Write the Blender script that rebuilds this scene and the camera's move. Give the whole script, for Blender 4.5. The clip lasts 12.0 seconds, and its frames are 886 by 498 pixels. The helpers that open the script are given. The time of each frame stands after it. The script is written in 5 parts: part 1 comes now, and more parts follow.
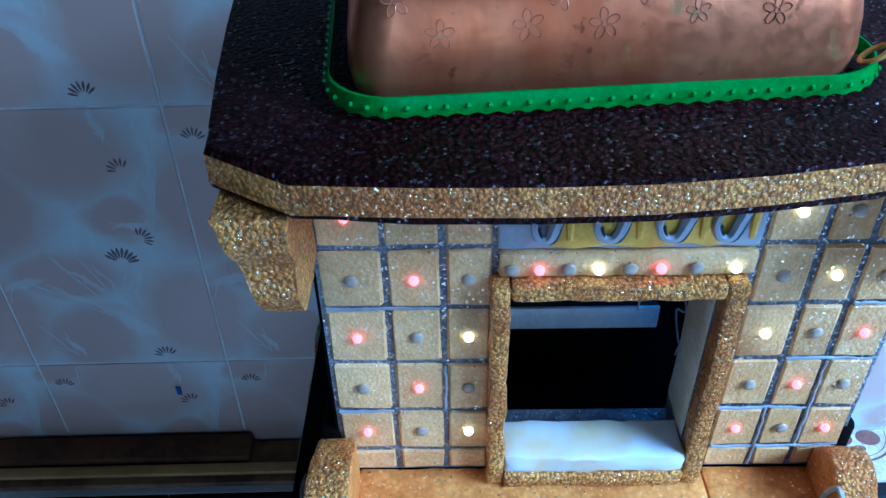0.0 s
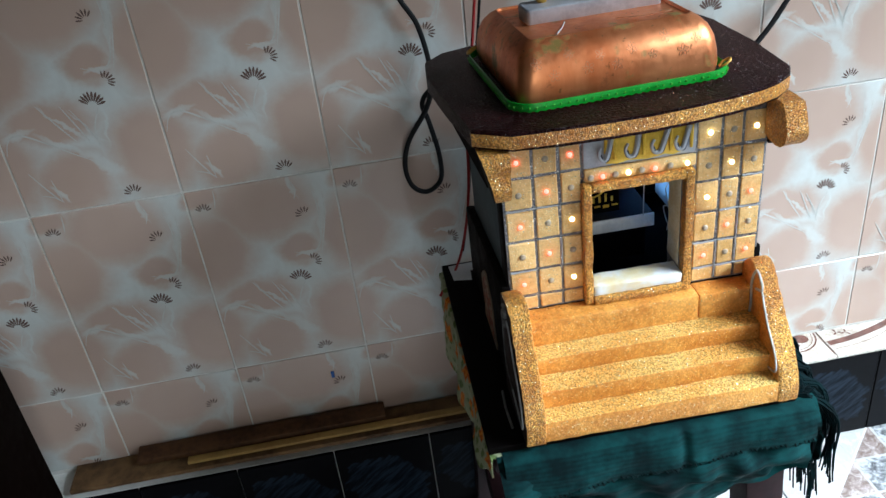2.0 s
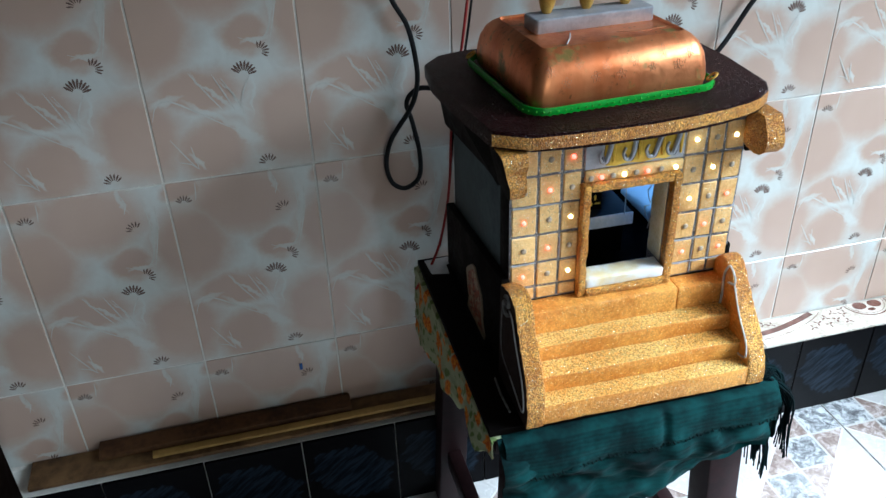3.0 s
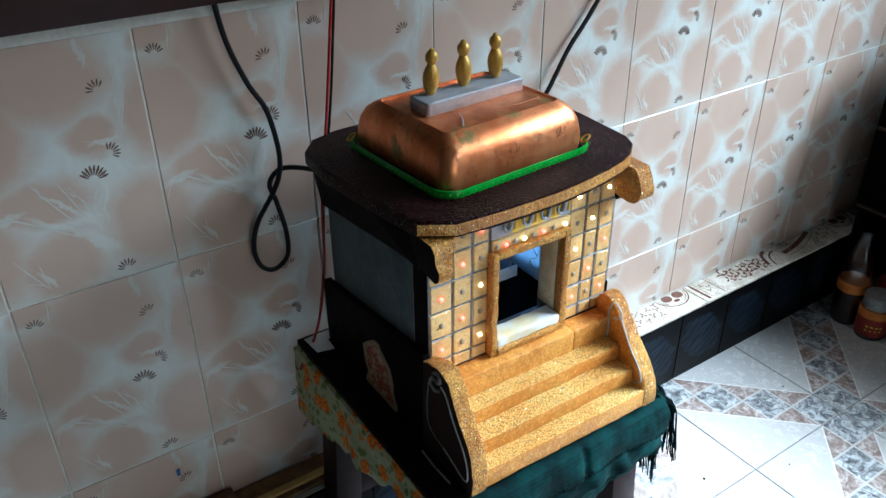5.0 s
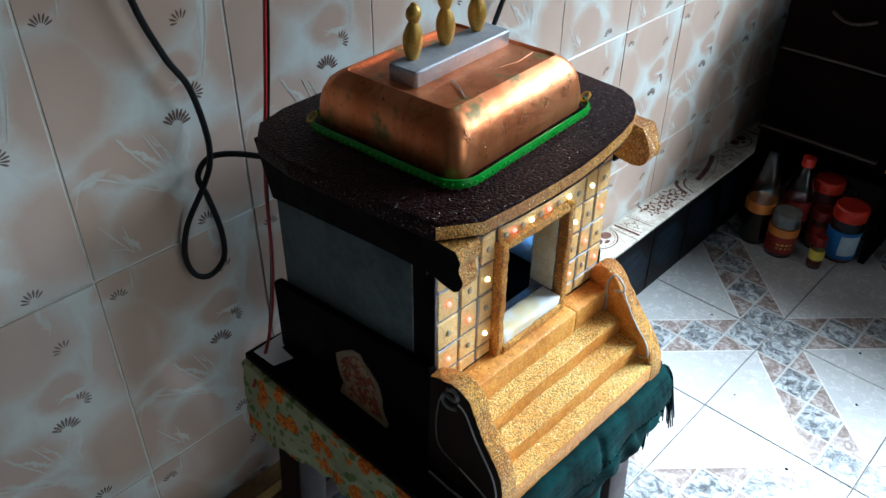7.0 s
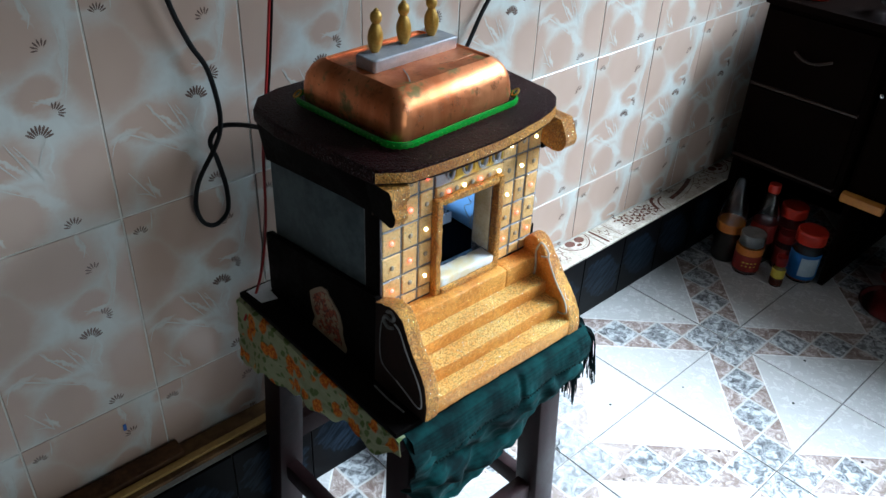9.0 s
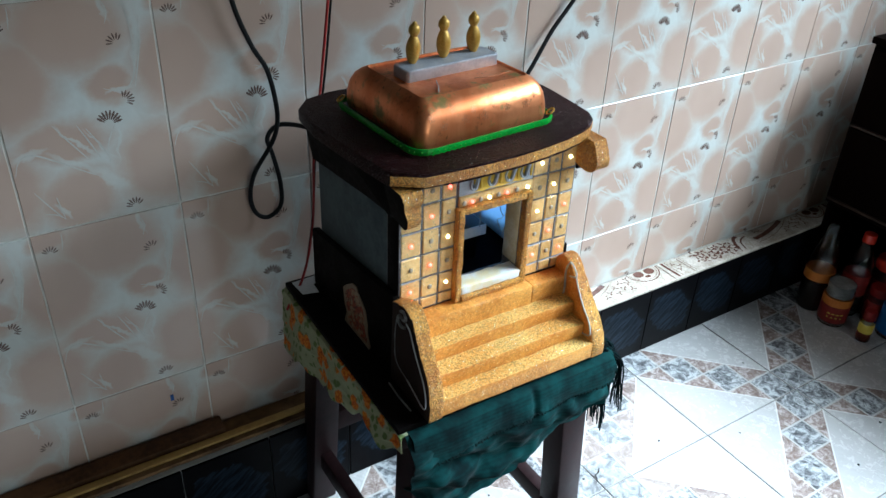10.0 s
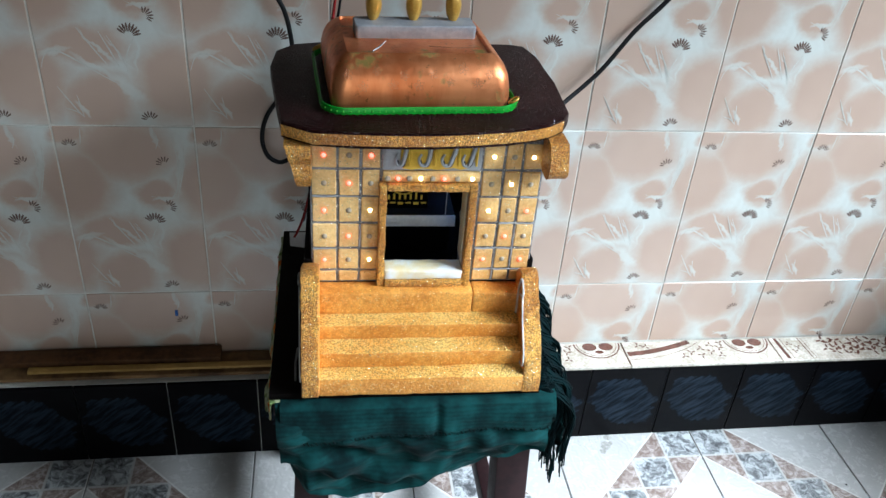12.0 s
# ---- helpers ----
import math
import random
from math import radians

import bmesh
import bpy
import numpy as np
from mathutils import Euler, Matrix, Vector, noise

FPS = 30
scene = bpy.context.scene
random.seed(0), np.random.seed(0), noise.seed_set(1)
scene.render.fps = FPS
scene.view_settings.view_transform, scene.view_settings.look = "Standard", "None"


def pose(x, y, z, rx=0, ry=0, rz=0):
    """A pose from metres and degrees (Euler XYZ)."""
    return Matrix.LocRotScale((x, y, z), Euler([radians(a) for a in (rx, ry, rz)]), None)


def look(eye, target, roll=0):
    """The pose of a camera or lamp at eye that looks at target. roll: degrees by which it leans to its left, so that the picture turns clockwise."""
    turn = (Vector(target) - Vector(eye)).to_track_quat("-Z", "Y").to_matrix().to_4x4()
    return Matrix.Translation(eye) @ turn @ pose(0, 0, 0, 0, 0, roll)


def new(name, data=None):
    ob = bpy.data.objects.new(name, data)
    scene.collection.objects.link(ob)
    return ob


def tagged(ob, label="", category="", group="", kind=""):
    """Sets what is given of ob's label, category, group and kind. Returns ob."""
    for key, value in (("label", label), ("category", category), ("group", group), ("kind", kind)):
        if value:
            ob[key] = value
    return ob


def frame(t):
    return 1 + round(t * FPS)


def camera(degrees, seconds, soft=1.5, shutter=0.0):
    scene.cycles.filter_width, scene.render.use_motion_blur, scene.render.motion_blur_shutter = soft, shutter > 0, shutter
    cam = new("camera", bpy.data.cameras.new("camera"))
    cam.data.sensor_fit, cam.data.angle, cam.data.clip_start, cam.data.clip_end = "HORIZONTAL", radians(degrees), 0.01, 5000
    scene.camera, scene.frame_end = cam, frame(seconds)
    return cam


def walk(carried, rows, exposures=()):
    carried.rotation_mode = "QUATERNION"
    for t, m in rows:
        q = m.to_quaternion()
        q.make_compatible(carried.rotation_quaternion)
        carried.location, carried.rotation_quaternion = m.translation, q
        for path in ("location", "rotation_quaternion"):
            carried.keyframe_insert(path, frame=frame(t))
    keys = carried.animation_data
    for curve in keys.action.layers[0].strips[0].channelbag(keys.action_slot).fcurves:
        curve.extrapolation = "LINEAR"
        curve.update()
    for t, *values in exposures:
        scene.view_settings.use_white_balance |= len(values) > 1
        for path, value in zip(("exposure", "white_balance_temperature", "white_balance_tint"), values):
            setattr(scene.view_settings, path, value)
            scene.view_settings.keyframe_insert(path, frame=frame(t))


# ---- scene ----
import functools

cam = camera(57.2, 12.0)
PATH = [
    (0, (0.229, -0.603, 0.932), (0.232, 0.969, -0.304), -1.3),
    (0.5, (0.172, -0.701, 0.968), (0.282, 0.864, -0.273), 0.9),
    (1, (0.143, -0.824, 1.01), (0.181, 0.829, -0.114), -3.4),
    (1.5, (0.105, -0.934, 1.022), (0.188, 0.713, -0.11), -5.0),
    (2, (0.05, -1.02, 1.061), (0.196, 0.699, 0.05), -7.3),
    (2.1, (0.036, -1.014, 1.111), (0.185, 0.708, 0.105), -7.4),
    (2.5, (-0.007, -1.028, 1.053), (0.25, 0.676, 0.038), -4.3),
    (3, (-0.074, -1.035, 1.087), (0.332, 0.629, 0.054), -2.1),
    (3.2, (-0.084, -1.035, 1.09), (0.304, 0.636, 0.063), -1.4),
    (4.8, (-0.201, -0.974, 1.151), (0.633, 0.516, 0.109), -1.3),
    (5, (-0.219, -0.931, 1.159), (0.747, 0.492, 0.138), -0.5),
    (5.5, (-0.246, -0.874, 1.121), (0.806, 0.354, -0.057), 1.3),
    (6, (-0.271, -0.853, 1.136), (0.756, 0.41, -0.026), -0.3),
    (6.5, (-0.262, -0.787, 1.144), (0.942, 0.296, -0.03), 1.2),
    (7, (-0.237, -0.716, 1.138), (0.951, 0.394, -0.028), 0.6),
    (7.2, (-0.205, -0.706, 1.122), (0.988, 0.375, -0.066), 0.2),
    (8.8, (-0.33, -0.899, 1.172), (0.912, 0.224, 0.08), 1.8),
    (9, (-0.323, -0.943, 1.182), (0.839, 0.261, 0.085), 2.6),
    (9.5, (-0.287, -0.998, 1.172), (0.89, 0.202, 0.089), 3.3),
    (10, (-0.246, -1.048, 1.187), (0.695, 0.363, 0.127), 2.6),
    (10.5, (-0.173, -1.085, 1.162), (0.62, 0.352, 0.019), 3.6),
    (11, (-0.096, -1.13, 1.174), (0.515, 0.459, 0.125), 2.2),
    (11.5, (0.057, -1.155, 1.154), (0.394, 0.51, 0.1), 3.6),
    (12, (0.185, -1.141, 1.138), (0.48, 0.516, 0.058), 4.8),
]
walk(cam, [(t, look(eye, target, roll)) for t, eye, target, roll in PATH],
     [(0, -0.66, 3600, 2), (0.5, -0.6, 3950, 2), (1.0, -0.45, 5100, 4), (1.5, -0.32, 5350, 3), (2.0, -0.24, 5650, 5), (3.2, -0.27, 5450, 3), (4.8, -0.25, 5350, 1), (5.5, -0.25, 5450, 2),
      (7.2, -0.29, 5400, 1), (9.5, -0.32, 5450, 3), (10.2, -0.29, 5450, 0), (11, -0.31, 5600, 4), (12, -0.30, 5700, 4)])

# ---- world, light ----
world = bpy.data.worlds.new("world")
scene.world = world
world.use_nodes = True
wn = world.node_tree.nodes
sky = wn.new("ShaderNodeTexSky")
sky.sky_type, sky.sun_disc = "NISHITA", False
sky.sun_elevation, sky.sun_rotation = radians(42), radians(100)
wn["Background"].inputs["Strength"].default_value = 0.12
world.node_tree.links.new(sky.outputs[0], wn["Background"].inputs["Color"])

WIN_X, WIN_Y0, WIN_Y1, WIN_Z0, WIN_Z1 = 2.05, -1.95, -0.30, 1.20, 2.06


def area_lamp(name, at, target, sx, sy, watts, colour, spread=180):
    data = bpy.data.lights.new(name, "AREA")
    data.shape, data.size, data.size_y, data.energy, data.color = "RECTANGLE", sx, sy, watts, colour
    ob = new(name, data)
    data.spread = radians(spread)
    ob.matrix_world = look(at, target)
    return ob


area_lamp("window_daylight", (WIN_X + 0.05, (WIN_Y0 + WIN_Y1) / 2, (WIN_Z0 + WIN_Z1) / 2), (0.72, -0.52, 0.07),
          WIN_Y1 - WIN_Y0, WIN_Z1 - WIN_Z0, 45, (0.92, 0.97, 1.0), 60)
# Fill lamp added on the unseen south side; its doorway is made up.
area_lamp("south_fill", (0.35, -2.66, 1.15), (-0.35, 0.0, 0.5), 0.85, 1.7, 4.6, (1.0, 0.91, 0.74), 125)


# ---- materials ----
class Nodes:
    """A small builder of node materials."""

    def __init__(self, name):
        self.mat = bpy.data.materials.new(name)
        self.mat.use_nodes = True
        self.tree = self.mat.node_tree
        self.bsdf = self.tree.nodes["Principled BSDF"]

    def add(self, kind, **props):
        n = self.tree.nodes.new("ShaderNode" + kind)
        for k, v in props.items():
            if k == "operation":
                n.operation = v
            elif k == "feature":
                n.feature = v
            elif k == "bands":
                n.bands_direction = v
            elif k == "blend":
                n.data_type, n.blend_type = "RGBA", v
            elif k == "smooth":
                n.interpolation_type = v
        return n

    def link(self, a, b):
        self.tree.links.new(a, b)

    def put(self, socket, v):
        if isinstance(v, (int, float)):
            socket.default_value = v
        elif isinstance(v, tuple):
            socket.default_value = v if len(v) != 3 or socket.type == "VECTOR" else (*v, 1)
        else:
            self.link(v, socket)

    def coords(self):
        return self.add("TexCoord").outputs["Object"]

    def math(self, op, a, b=0.0):
        n = self.add("Math", operation=op)
        self.put(n.inputs[0], a)
        self.put(n.inputs[1], b)
        return n.outputs[0]

    def vmath(self, op, a, b):
        n = self.add("VectorMath", operation=op)
        self.put(n.inputs[0], a)
        self.put(n.inputs[1], b)
        return n.outputs["Value"] if op in ("LENGTH", "DOT_PRODUCT") else n.outputs["Vector"]

    def noise(self, scale, detail=3.0, rough=0.55, vec=None, distort=0.0):
        n = self.add("TexNoise")
        self.put(n.inputs["Vector"], vec if vec is not None else self.coords())
        n.inputs["Scale"].default_value, n.inputs["Detail"].default_value = scale, detail
        n.inputs["Roughness"].default_value, n.inputs["Distortion"].default_value = rough, distort
        return n

    def voronoi(self, scale, feature="F1", vec=None):
        n = self.add("TexVoronoi", feature=feature)
        self.put(n.inputs["Vector"], vec if vec is not None else self.coords())
        n.inputs["Scale"].default_value = scale
        return n

    def ramp(self, value, lo, hi, a=0.0, b=1.0, smooth="SMOOTHSTEP"):
        n = self.add("MapRange", smooth=smooth)
        self.put(n.inputs["Value"], value)
        for k, v in (("From Min", lo), ("From Max", hi), ("To Min", a), ("To Max", b)):
            n.inputs[k].default_value = v
        return n.outputs[0]

    def mix(self, fac, a, b, blend="MIX"):
        n = self.add("Mix", blend=blend)
        self.put(n.inputs[0], fac)
        self.put(n.inputs[6], a)
        self.put(n.inputs[7], b)
        return n.outputs[2]

    def bump(self, height, strength=0.3, distance=0.002):
        n = self.add("Bump")
        self.put(n.inputs["Height"], height)
        n.inputs["Strength"].default_value, n.inputs["Distance"].default_value = strength, distance
        self.link(n.outputs[0], self.bsdf.inputs["Normal"])

    def setp(self, **kw):
        names = {"color": "Base Color", "rough": "Roughness", "metal": "Metallic", "spec": "Specular IOR Level",
                 "trans": "Transmission Weight", "coat": "Coat Weight", "ior": "IOR", "sheen": "Sheen Weight",
                 "sub": "Subsurface Weight", "emit": "Emission Color", "power": "Emission Strength", "alpha": "Alpha"}
        for k, v in kw.items():
            self.put(self.bsdf.inputs[names[k]], v)
        return self


def random_of(m):
    return m.add("ObjectInfo").outputs["Random"]


def grainy(name, a, b, scale, rough=0.5, metal=0.0, bump=0.2, dist=0.001, fine=None, spec=0.5):
    """Two colours mixed by noise at two scales, with fine relief."""
    m = Nodes(name)
    n1, n2 = m.noise(scale, 4), m.noise(fine or scale * 8, 3)
    f = m.math("ADD", m.math("MULTIPLY", n1.outputs[0], 0.65), m.math("MULTIPLY", n2.outputs[0], 0.35))
    m.setp(color=m.mix(m.ramp(f, 0.35, 0.65), a, b), rough=m.ramp(f, 0.3, 0.7, rough * 0.8, min(1, rough * 1.2)), metal=metal, spec=spec)
    m.bump(n2.outputs[0], bump, dist)
    return m.mat


def glitter(name, dark, light, spark, rough, metal, beads=420.0, bump=0.7, spark_at=0.9, spec=0.5, pits=0.6):
    """Foam painted with metallic glitter: bead relief, tone patches and single bright flakes."""
    m = Nodes(name)
    big, bead, flake = m.noise(16, 4), m.voronoi(beads), m.voronoi(beads * 2.3)
    tone = m.math("ADD", m.math("MULTIPLY", big.outputs[0], 0.6), m.math("MULTIPLY", m.noise(170, 3).outputs[0], 0.4))
    base = m.mix(m.ramp(tone, 0.38, 0.62), dark, light)
    base = m.mix(m.ramp(bead.outputs["Distance"], 0.30, 0.75, 0.0, pits), base, tuple(0.35 * c for c in dark))
    split = m.add("SeparateColor")
    m.link(flake.outputs["Color"], split.inputs[0])
    hit = m.ramp(split.outputs[0], spark_at - 0.05, spark_at)
    m.setp(color=m.mix(hit, base, spark), rough=m.mix(hit, (rough,) * 3, (0.22,) * 3), metal=m.mix(hit, (metal,) * 3, (0.9,) * 3), spec=spec)
    h = m.math("SUBTRACT", m.math("MULTIPLY", split.outputs[1], 0.7), m.math("MULTIPLY", bead.outputs["Distance"], 0.8))
    h = m.math("ADD", h, m.math("MULTIPLY", m.noise(beads * 1.3, 3).outputs[0], 1.1))
    m.bump(h, bump, 0.0016)
    return m.mat


GOLD = glitter("gold_glitter_foam", (0.57, 0.200, 0.018), (0.96, 0.495, 0.082), (1.0, 0.86, 0.50), 0.42, 0.12, 540, 0.95, 0.960, 0.5, 0.74)
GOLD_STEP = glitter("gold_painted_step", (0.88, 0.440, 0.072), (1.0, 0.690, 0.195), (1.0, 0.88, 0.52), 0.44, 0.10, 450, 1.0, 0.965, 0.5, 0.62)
# Smoother than the tread gold; its deeper orange also carries shade.
GOLD_SMOOTH_SHADED = glitter("gold_smooth_shaded_face", (0.58, 0.215, 0.026), (0.82, 0.390, 0.075), (0.97, 0.76, 0.40), 0.45, 0.02, 360, 0.28, 0.99, 0.5, 0.24)
CREAM_TILE = glitter("cream_gold_tile", (0.77, 0.440, 0.138), (0.92, 0.612, 0.250), (1.0, 0.90, 0.66), 0.55, 0.0, 470, 0.28, 0.992, 0.5, 0.14)
ROOF = glitter("dark_glitter_roof", (0.0160, 0.0033, 0.0033), (0.036, 0.0098, 0.0096), (0.20, 0.17, 0.19), 0.36, 0.0, 350, 1.0, 0.965, 0.05, 0.90)
SILVER_LINE = glitter("silver_line_paint", (0.13, 0.13, 0.145), (0.30, 0.30, 0.33), (0.85, 0.85, 0.88), 0.45, 0.3, 460, 0.6, 0.90, 0.5, 0.4)
SILVER = grainy("silver_paint", (0.33, 0.345, 0.38), (0.46, 0.47, 0.50), 40, 0.48, 0.25, 0.4, 0.001, 260)
FOAM = grainy("white_foam_sill", (0.80, 0.66, 0.36), (0.84, 0.87, 0.90), 26, 0.75, 0, 0.4, 0.001, 70)
JAMB = grainy("cream_foam_jamb", (0.58, 0.49, 0.28), (0.78, 0.75, 0.64), 30, 0.7, 0, 0.4, 0.001, 350)
BLACK = grainy("black_paint", (0.0022, 0.0016, 0.0015), (0.0050, 0.0034, 0.0030), 20, 0.7, 0, 0.2, 0.001, None, 0.06)
INSIDE = grainy("black_velvet_inside", (0.0015, 0.0015, 0.002), (0.003, 0.003, 0.004), 20, 0.9, 0, 0.2, 0.001, None, 0.03)
FOIL = grainy("crinkled_silver_foil", (0.76, 0.79, 0.83), (0.90, 0.92, 0.95), 60, 0.35, 0.25, 0.6, 0.002, 220)
NAVY = grainy("dark_navy_foil", (0.010, 0.014, 0.028), (0.022, 0.030, 0.052), 30, 0.35, 0.2, 0.2, 0.001)
MAROON = grainy("maroon_gloss_paint", (0.022, 0.006, 0.006), (0.038, 0.012, 0.011), 10, 0.4, 0, 0.2, 0.001, 90, 0.3)
GREY_PANEL = grainy("grey_painted_foam", (0.070, 0.092, 0.100), (0.125, 0.155, 0.165), 14, 0.7, 0, 0.2, 0.001, None, 0.15)
YELLOW = grainy("yellow_gold_letters", (0.62, 0.38, 0.03), (0.80, 0.53, 0.06), 90, 0.4, 0.4, 0.2, 0.001)
GOLD_METAL = grainy("gold_painted_wood", (0.52, 0.29, 0.045), (0.68, 0.41, 0.085), 60, 0.40, 0.35, 0.15, 0.0006)
DULL_LINE = grainy("greyed_white_piping", (0.10, 0.095, 0.09), (0.26, 0.25, 0.24), 120, 0.65, 0, 0.1, 0.0005)
WHITE_LINE = grainy("white_piping", (0.40, 0.385, 0.38), (0.62, 0.61, 0.60), 90, 0.6, 0, 0.1, 0.0005)
COPPER_LIGHT = grainy("rubbed_copper_outline", (0.50, 0.20, 0.095), (0.64, 0.30, 0.155), 60, 0.45, 0.6, 0.1, 0.0005)
GREEN_BEAD = grainy("green_plastic_bead", (0.06, 0.36, 0.025), (0.12, 0.46, 0.05), 90, 0.3, 0, 0.02, 0.0005)
GREEN_RIM = grainy("green_plastic", (0.012, 0.22, 0.010), (0.024, 0.34, 0.026), 60, 0.35, 0, 0.05, 0.0005)
WOOD_STOOL = grainy("brown_painted_wood", (0.012, 0.0052, 0.0060), (0.026, 0.0110, 0.0120), 9, 0.5, 0, 0.25, 0.001, 90, 0.14)
BROWN_FACE = grainy("dull_brown_paint", (0.016, 0.0085, 0.0065), (0.034, 0.019, 0.015), 20, 0.65, 0, 0.2, 0.001, None, 0.12)
PLANK_DARK = grainy("dark_wood_plank", (0.040, 0.017, 0.008), (0.11, 0.052, 0.022), 12, 0.7, 0, 0.4, 0.001, 120, 0.2)
PLANK_LIGHT = grainy("weathered_wood_strip", (0.055, 0.028, 0.013), (0.20, 0.115, 0.050), 14, 0.75, 0, 0.5, 0.001, 60, 0.2)
PLANK_YELLOW = grainy("yellow_wood_edge", (0.30, 0.17, 0.04), (0.42, 0.26, 0.07), 20, 0.65, 0, 0.5, 0.001, 150)
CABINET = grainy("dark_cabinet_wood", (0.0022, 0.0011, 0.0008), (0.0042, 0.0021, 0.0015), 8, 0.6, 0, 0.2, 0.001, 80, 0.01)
CABINET_EDGE = grainy("worn_cabinet_edge", (0.016, 0.009, 0.007), (0.035, 0.020, 0.015), 30, 0.5, 0, 0.2, 0.001, None, 0.2)
PLASTER = grainy("dull_plaster", (0.17, 0.175, 0.17), (0.21, 0.215, 0.21), 3, 0.85, 0, 0.3, 0.002, 60)
CEILING = grainy("white_ceiling_paint", (0.36, 0.355, 0.35), (0.42, 0.41, 0.405), 3, 0.9, 0, 0.2, 0.002, 60)
GROUT = grainy("pale_grout", (0.58, 0.56, 0.51), (0.72, 0.70, 0.65), 20, 0.85, 0, 0.4, 0.001, 200)
FLOOR_GROUT = grainy("dark_floor_grout", (0.045, 0.040, 0.035), (0.15, 0.14, 0.125), 14, 0.9, 0, 0.4, 0.001, 200)
BLACK_RUBBER = grainy("black_cable", (0.006, 0.006, 0.007), (0.011, 0.011, 0.012), 60, 0.55, 0, 0.05, 0.0005, None, 0.2)
RED_WIRE = grainy("red_wire", (0.28, 0.012, 0.012), (0.40, 0.02, 0.02), 60, 0.4, 0, 0.05, 0.0005)
CHROME = grainy("chrome", (0.6, 0.6, 0.6), (0.7, 0.7, 0.7), 40, 0.2, 1.0, 0.05, 0.0005)
CARD = grainy("aged_cream_paper", (0.24, 0.18, 0.11), (0.34, 0.27, 0.185), 60, 0.6, 0, 0.1, 0.0005)
PAPER = grainy("white_paper", (0.68, 0.69, 0.70), (0.78, 0.79, 0.80), 30, 0.8, 0, 0.2, 0.001)
RED_PLASTIC = grainy("red_plastic", (0.40, 0.018, 0.008), (0.50, 0.030, 0.012), 40, 0.35, 0, 0.05, 0.0005)
ORANGE_LABEL = grainy("orange_label", (0.46, 0.125, 0.012), (0.58, 0.19, 0.024), 30, 0.5, 0, 0.05, 0.0005)
BROWN_LABEL = grainy("maroon_label", (0.17, 0.012, 0.010), (0.26, 0.02, 0.014), 30, 0.45, 0, 0.05, 0.0005)
BLUE_LABEL = grainy("blue_label", (0.014, 0.10, 0.32), (0.022, 0.14, 0.39), 30, 0.45, 0, 0.05, 0.0005)
PALE_LABEL = grainy("pale_label", (0.38, 0.47, 0.53), (0.48, 0.56, 0.61), 30, 0.5, 0, 0.05, 0.0005)
YELLOW_LABEL = grainy("yellow_label", (0.62, 0.46, 0.04), (0.7, 0.55, 0.08), 30, 0.5, 0, 0.05, 0.0005)
SPICE = grainy("dark_red_spice", (0.12, 0.018, 0.008), (0.2, 0.035, 0.015), 120, 0.6, 0, 0.1, 0.0005)
DARK_DRINK = grainy("dark_syrup", (0.012, 0.006, 0.004), (0.02, 0.010, 0.006), 20, 0.2, 0, 0.02, 0.0005)
GREY_TOP = grainy("dull_clear_plastic", (0.16, 0.15, 0.14), (0.27, 0.26, 0.24), 60, 0.35, 0, 0.1, 0.0005)
ORANGE_WOOD = grainy("orange_varnished_wood", (0.28, 0.100, 0.012), (0.40, 0.165, 0.022), 20, 0.55, 0, 0.4, 0.001, 150)
STAIN = grainy("grey_dried_dirt", (0.22, 0.21, 0.19), (0.42, 0.40, 0.37), 160, 0.8, 0, 0.2, 0.0003)
DARK_RED = grainy("dark_red_wrapper", (0.14, 0.006, 0.005), (0.20, 0.010, 0.008), 40, 0.4, 0, 0.05, 0.0005, None, 0.3)
BLUE_STICKER = grainy("blue_sticker", (0.01, 0.07, 0.28), (0.02, 0.1, 0.34), 90, 0.5, 0, 0.05, 0.0005)


def clear_plastic():
    m = Nodes("clear_plastic")
    m.setp(color=(0.92, 0.93, 0.93), rough=0.06, trans=1.0, ior=1.42)
    return m.mat


def translucent_foam():
    m = Nodes("translucent_foam_daylight_blue")
    n = m.noise(40, 3)
    diff, thru, both = m.add("BsdfDiffuse"), m.add("BsdfTranslucent"), m.add("MixShader")
    # The foam is white; the blue of the daylight is put into its colour.
    daylight_tint = m.mix(n.outputs[0], (0.33, 0.50, 0.70), (0.42, 0.58, 0.78))
    m.link(daylight_tint, diff.inputs[0])
    m.link(daylight_tint, thru.inputs[0])
    both.inputs[0].default_value = 0.88
    m.link(diff.outputs[0], both.inputs[1])
    m.link(thru.outputs[0], both.inputs[2])
    m.link(both.outputs[0], m.tree.nodes["Material Output"].inputs["Surface"])
    return m.mat


def glow(name, colour, power):
    m = Nodes(name)
    m.setp(color=colour, rough=0.3, emit=colour, power=power)
    return m.mat


CLEAR = clear_plastic()
FOAM_WALL = translucent_foam()
LED_RED = glow("lit_red_bulb", (1.0, 0.10, 0.07), 8.0)
LED_WHITE = glow("lit_warm_bulb", (1.0, 0.86, 0.45), 10.0)
LED_OFF = grainy("unlit_clear_bulb", (0.38, 0.295, 0.20), (0.52, 0.43, 0.32), 300, 0.2, 0, 0.1, 0.0005)


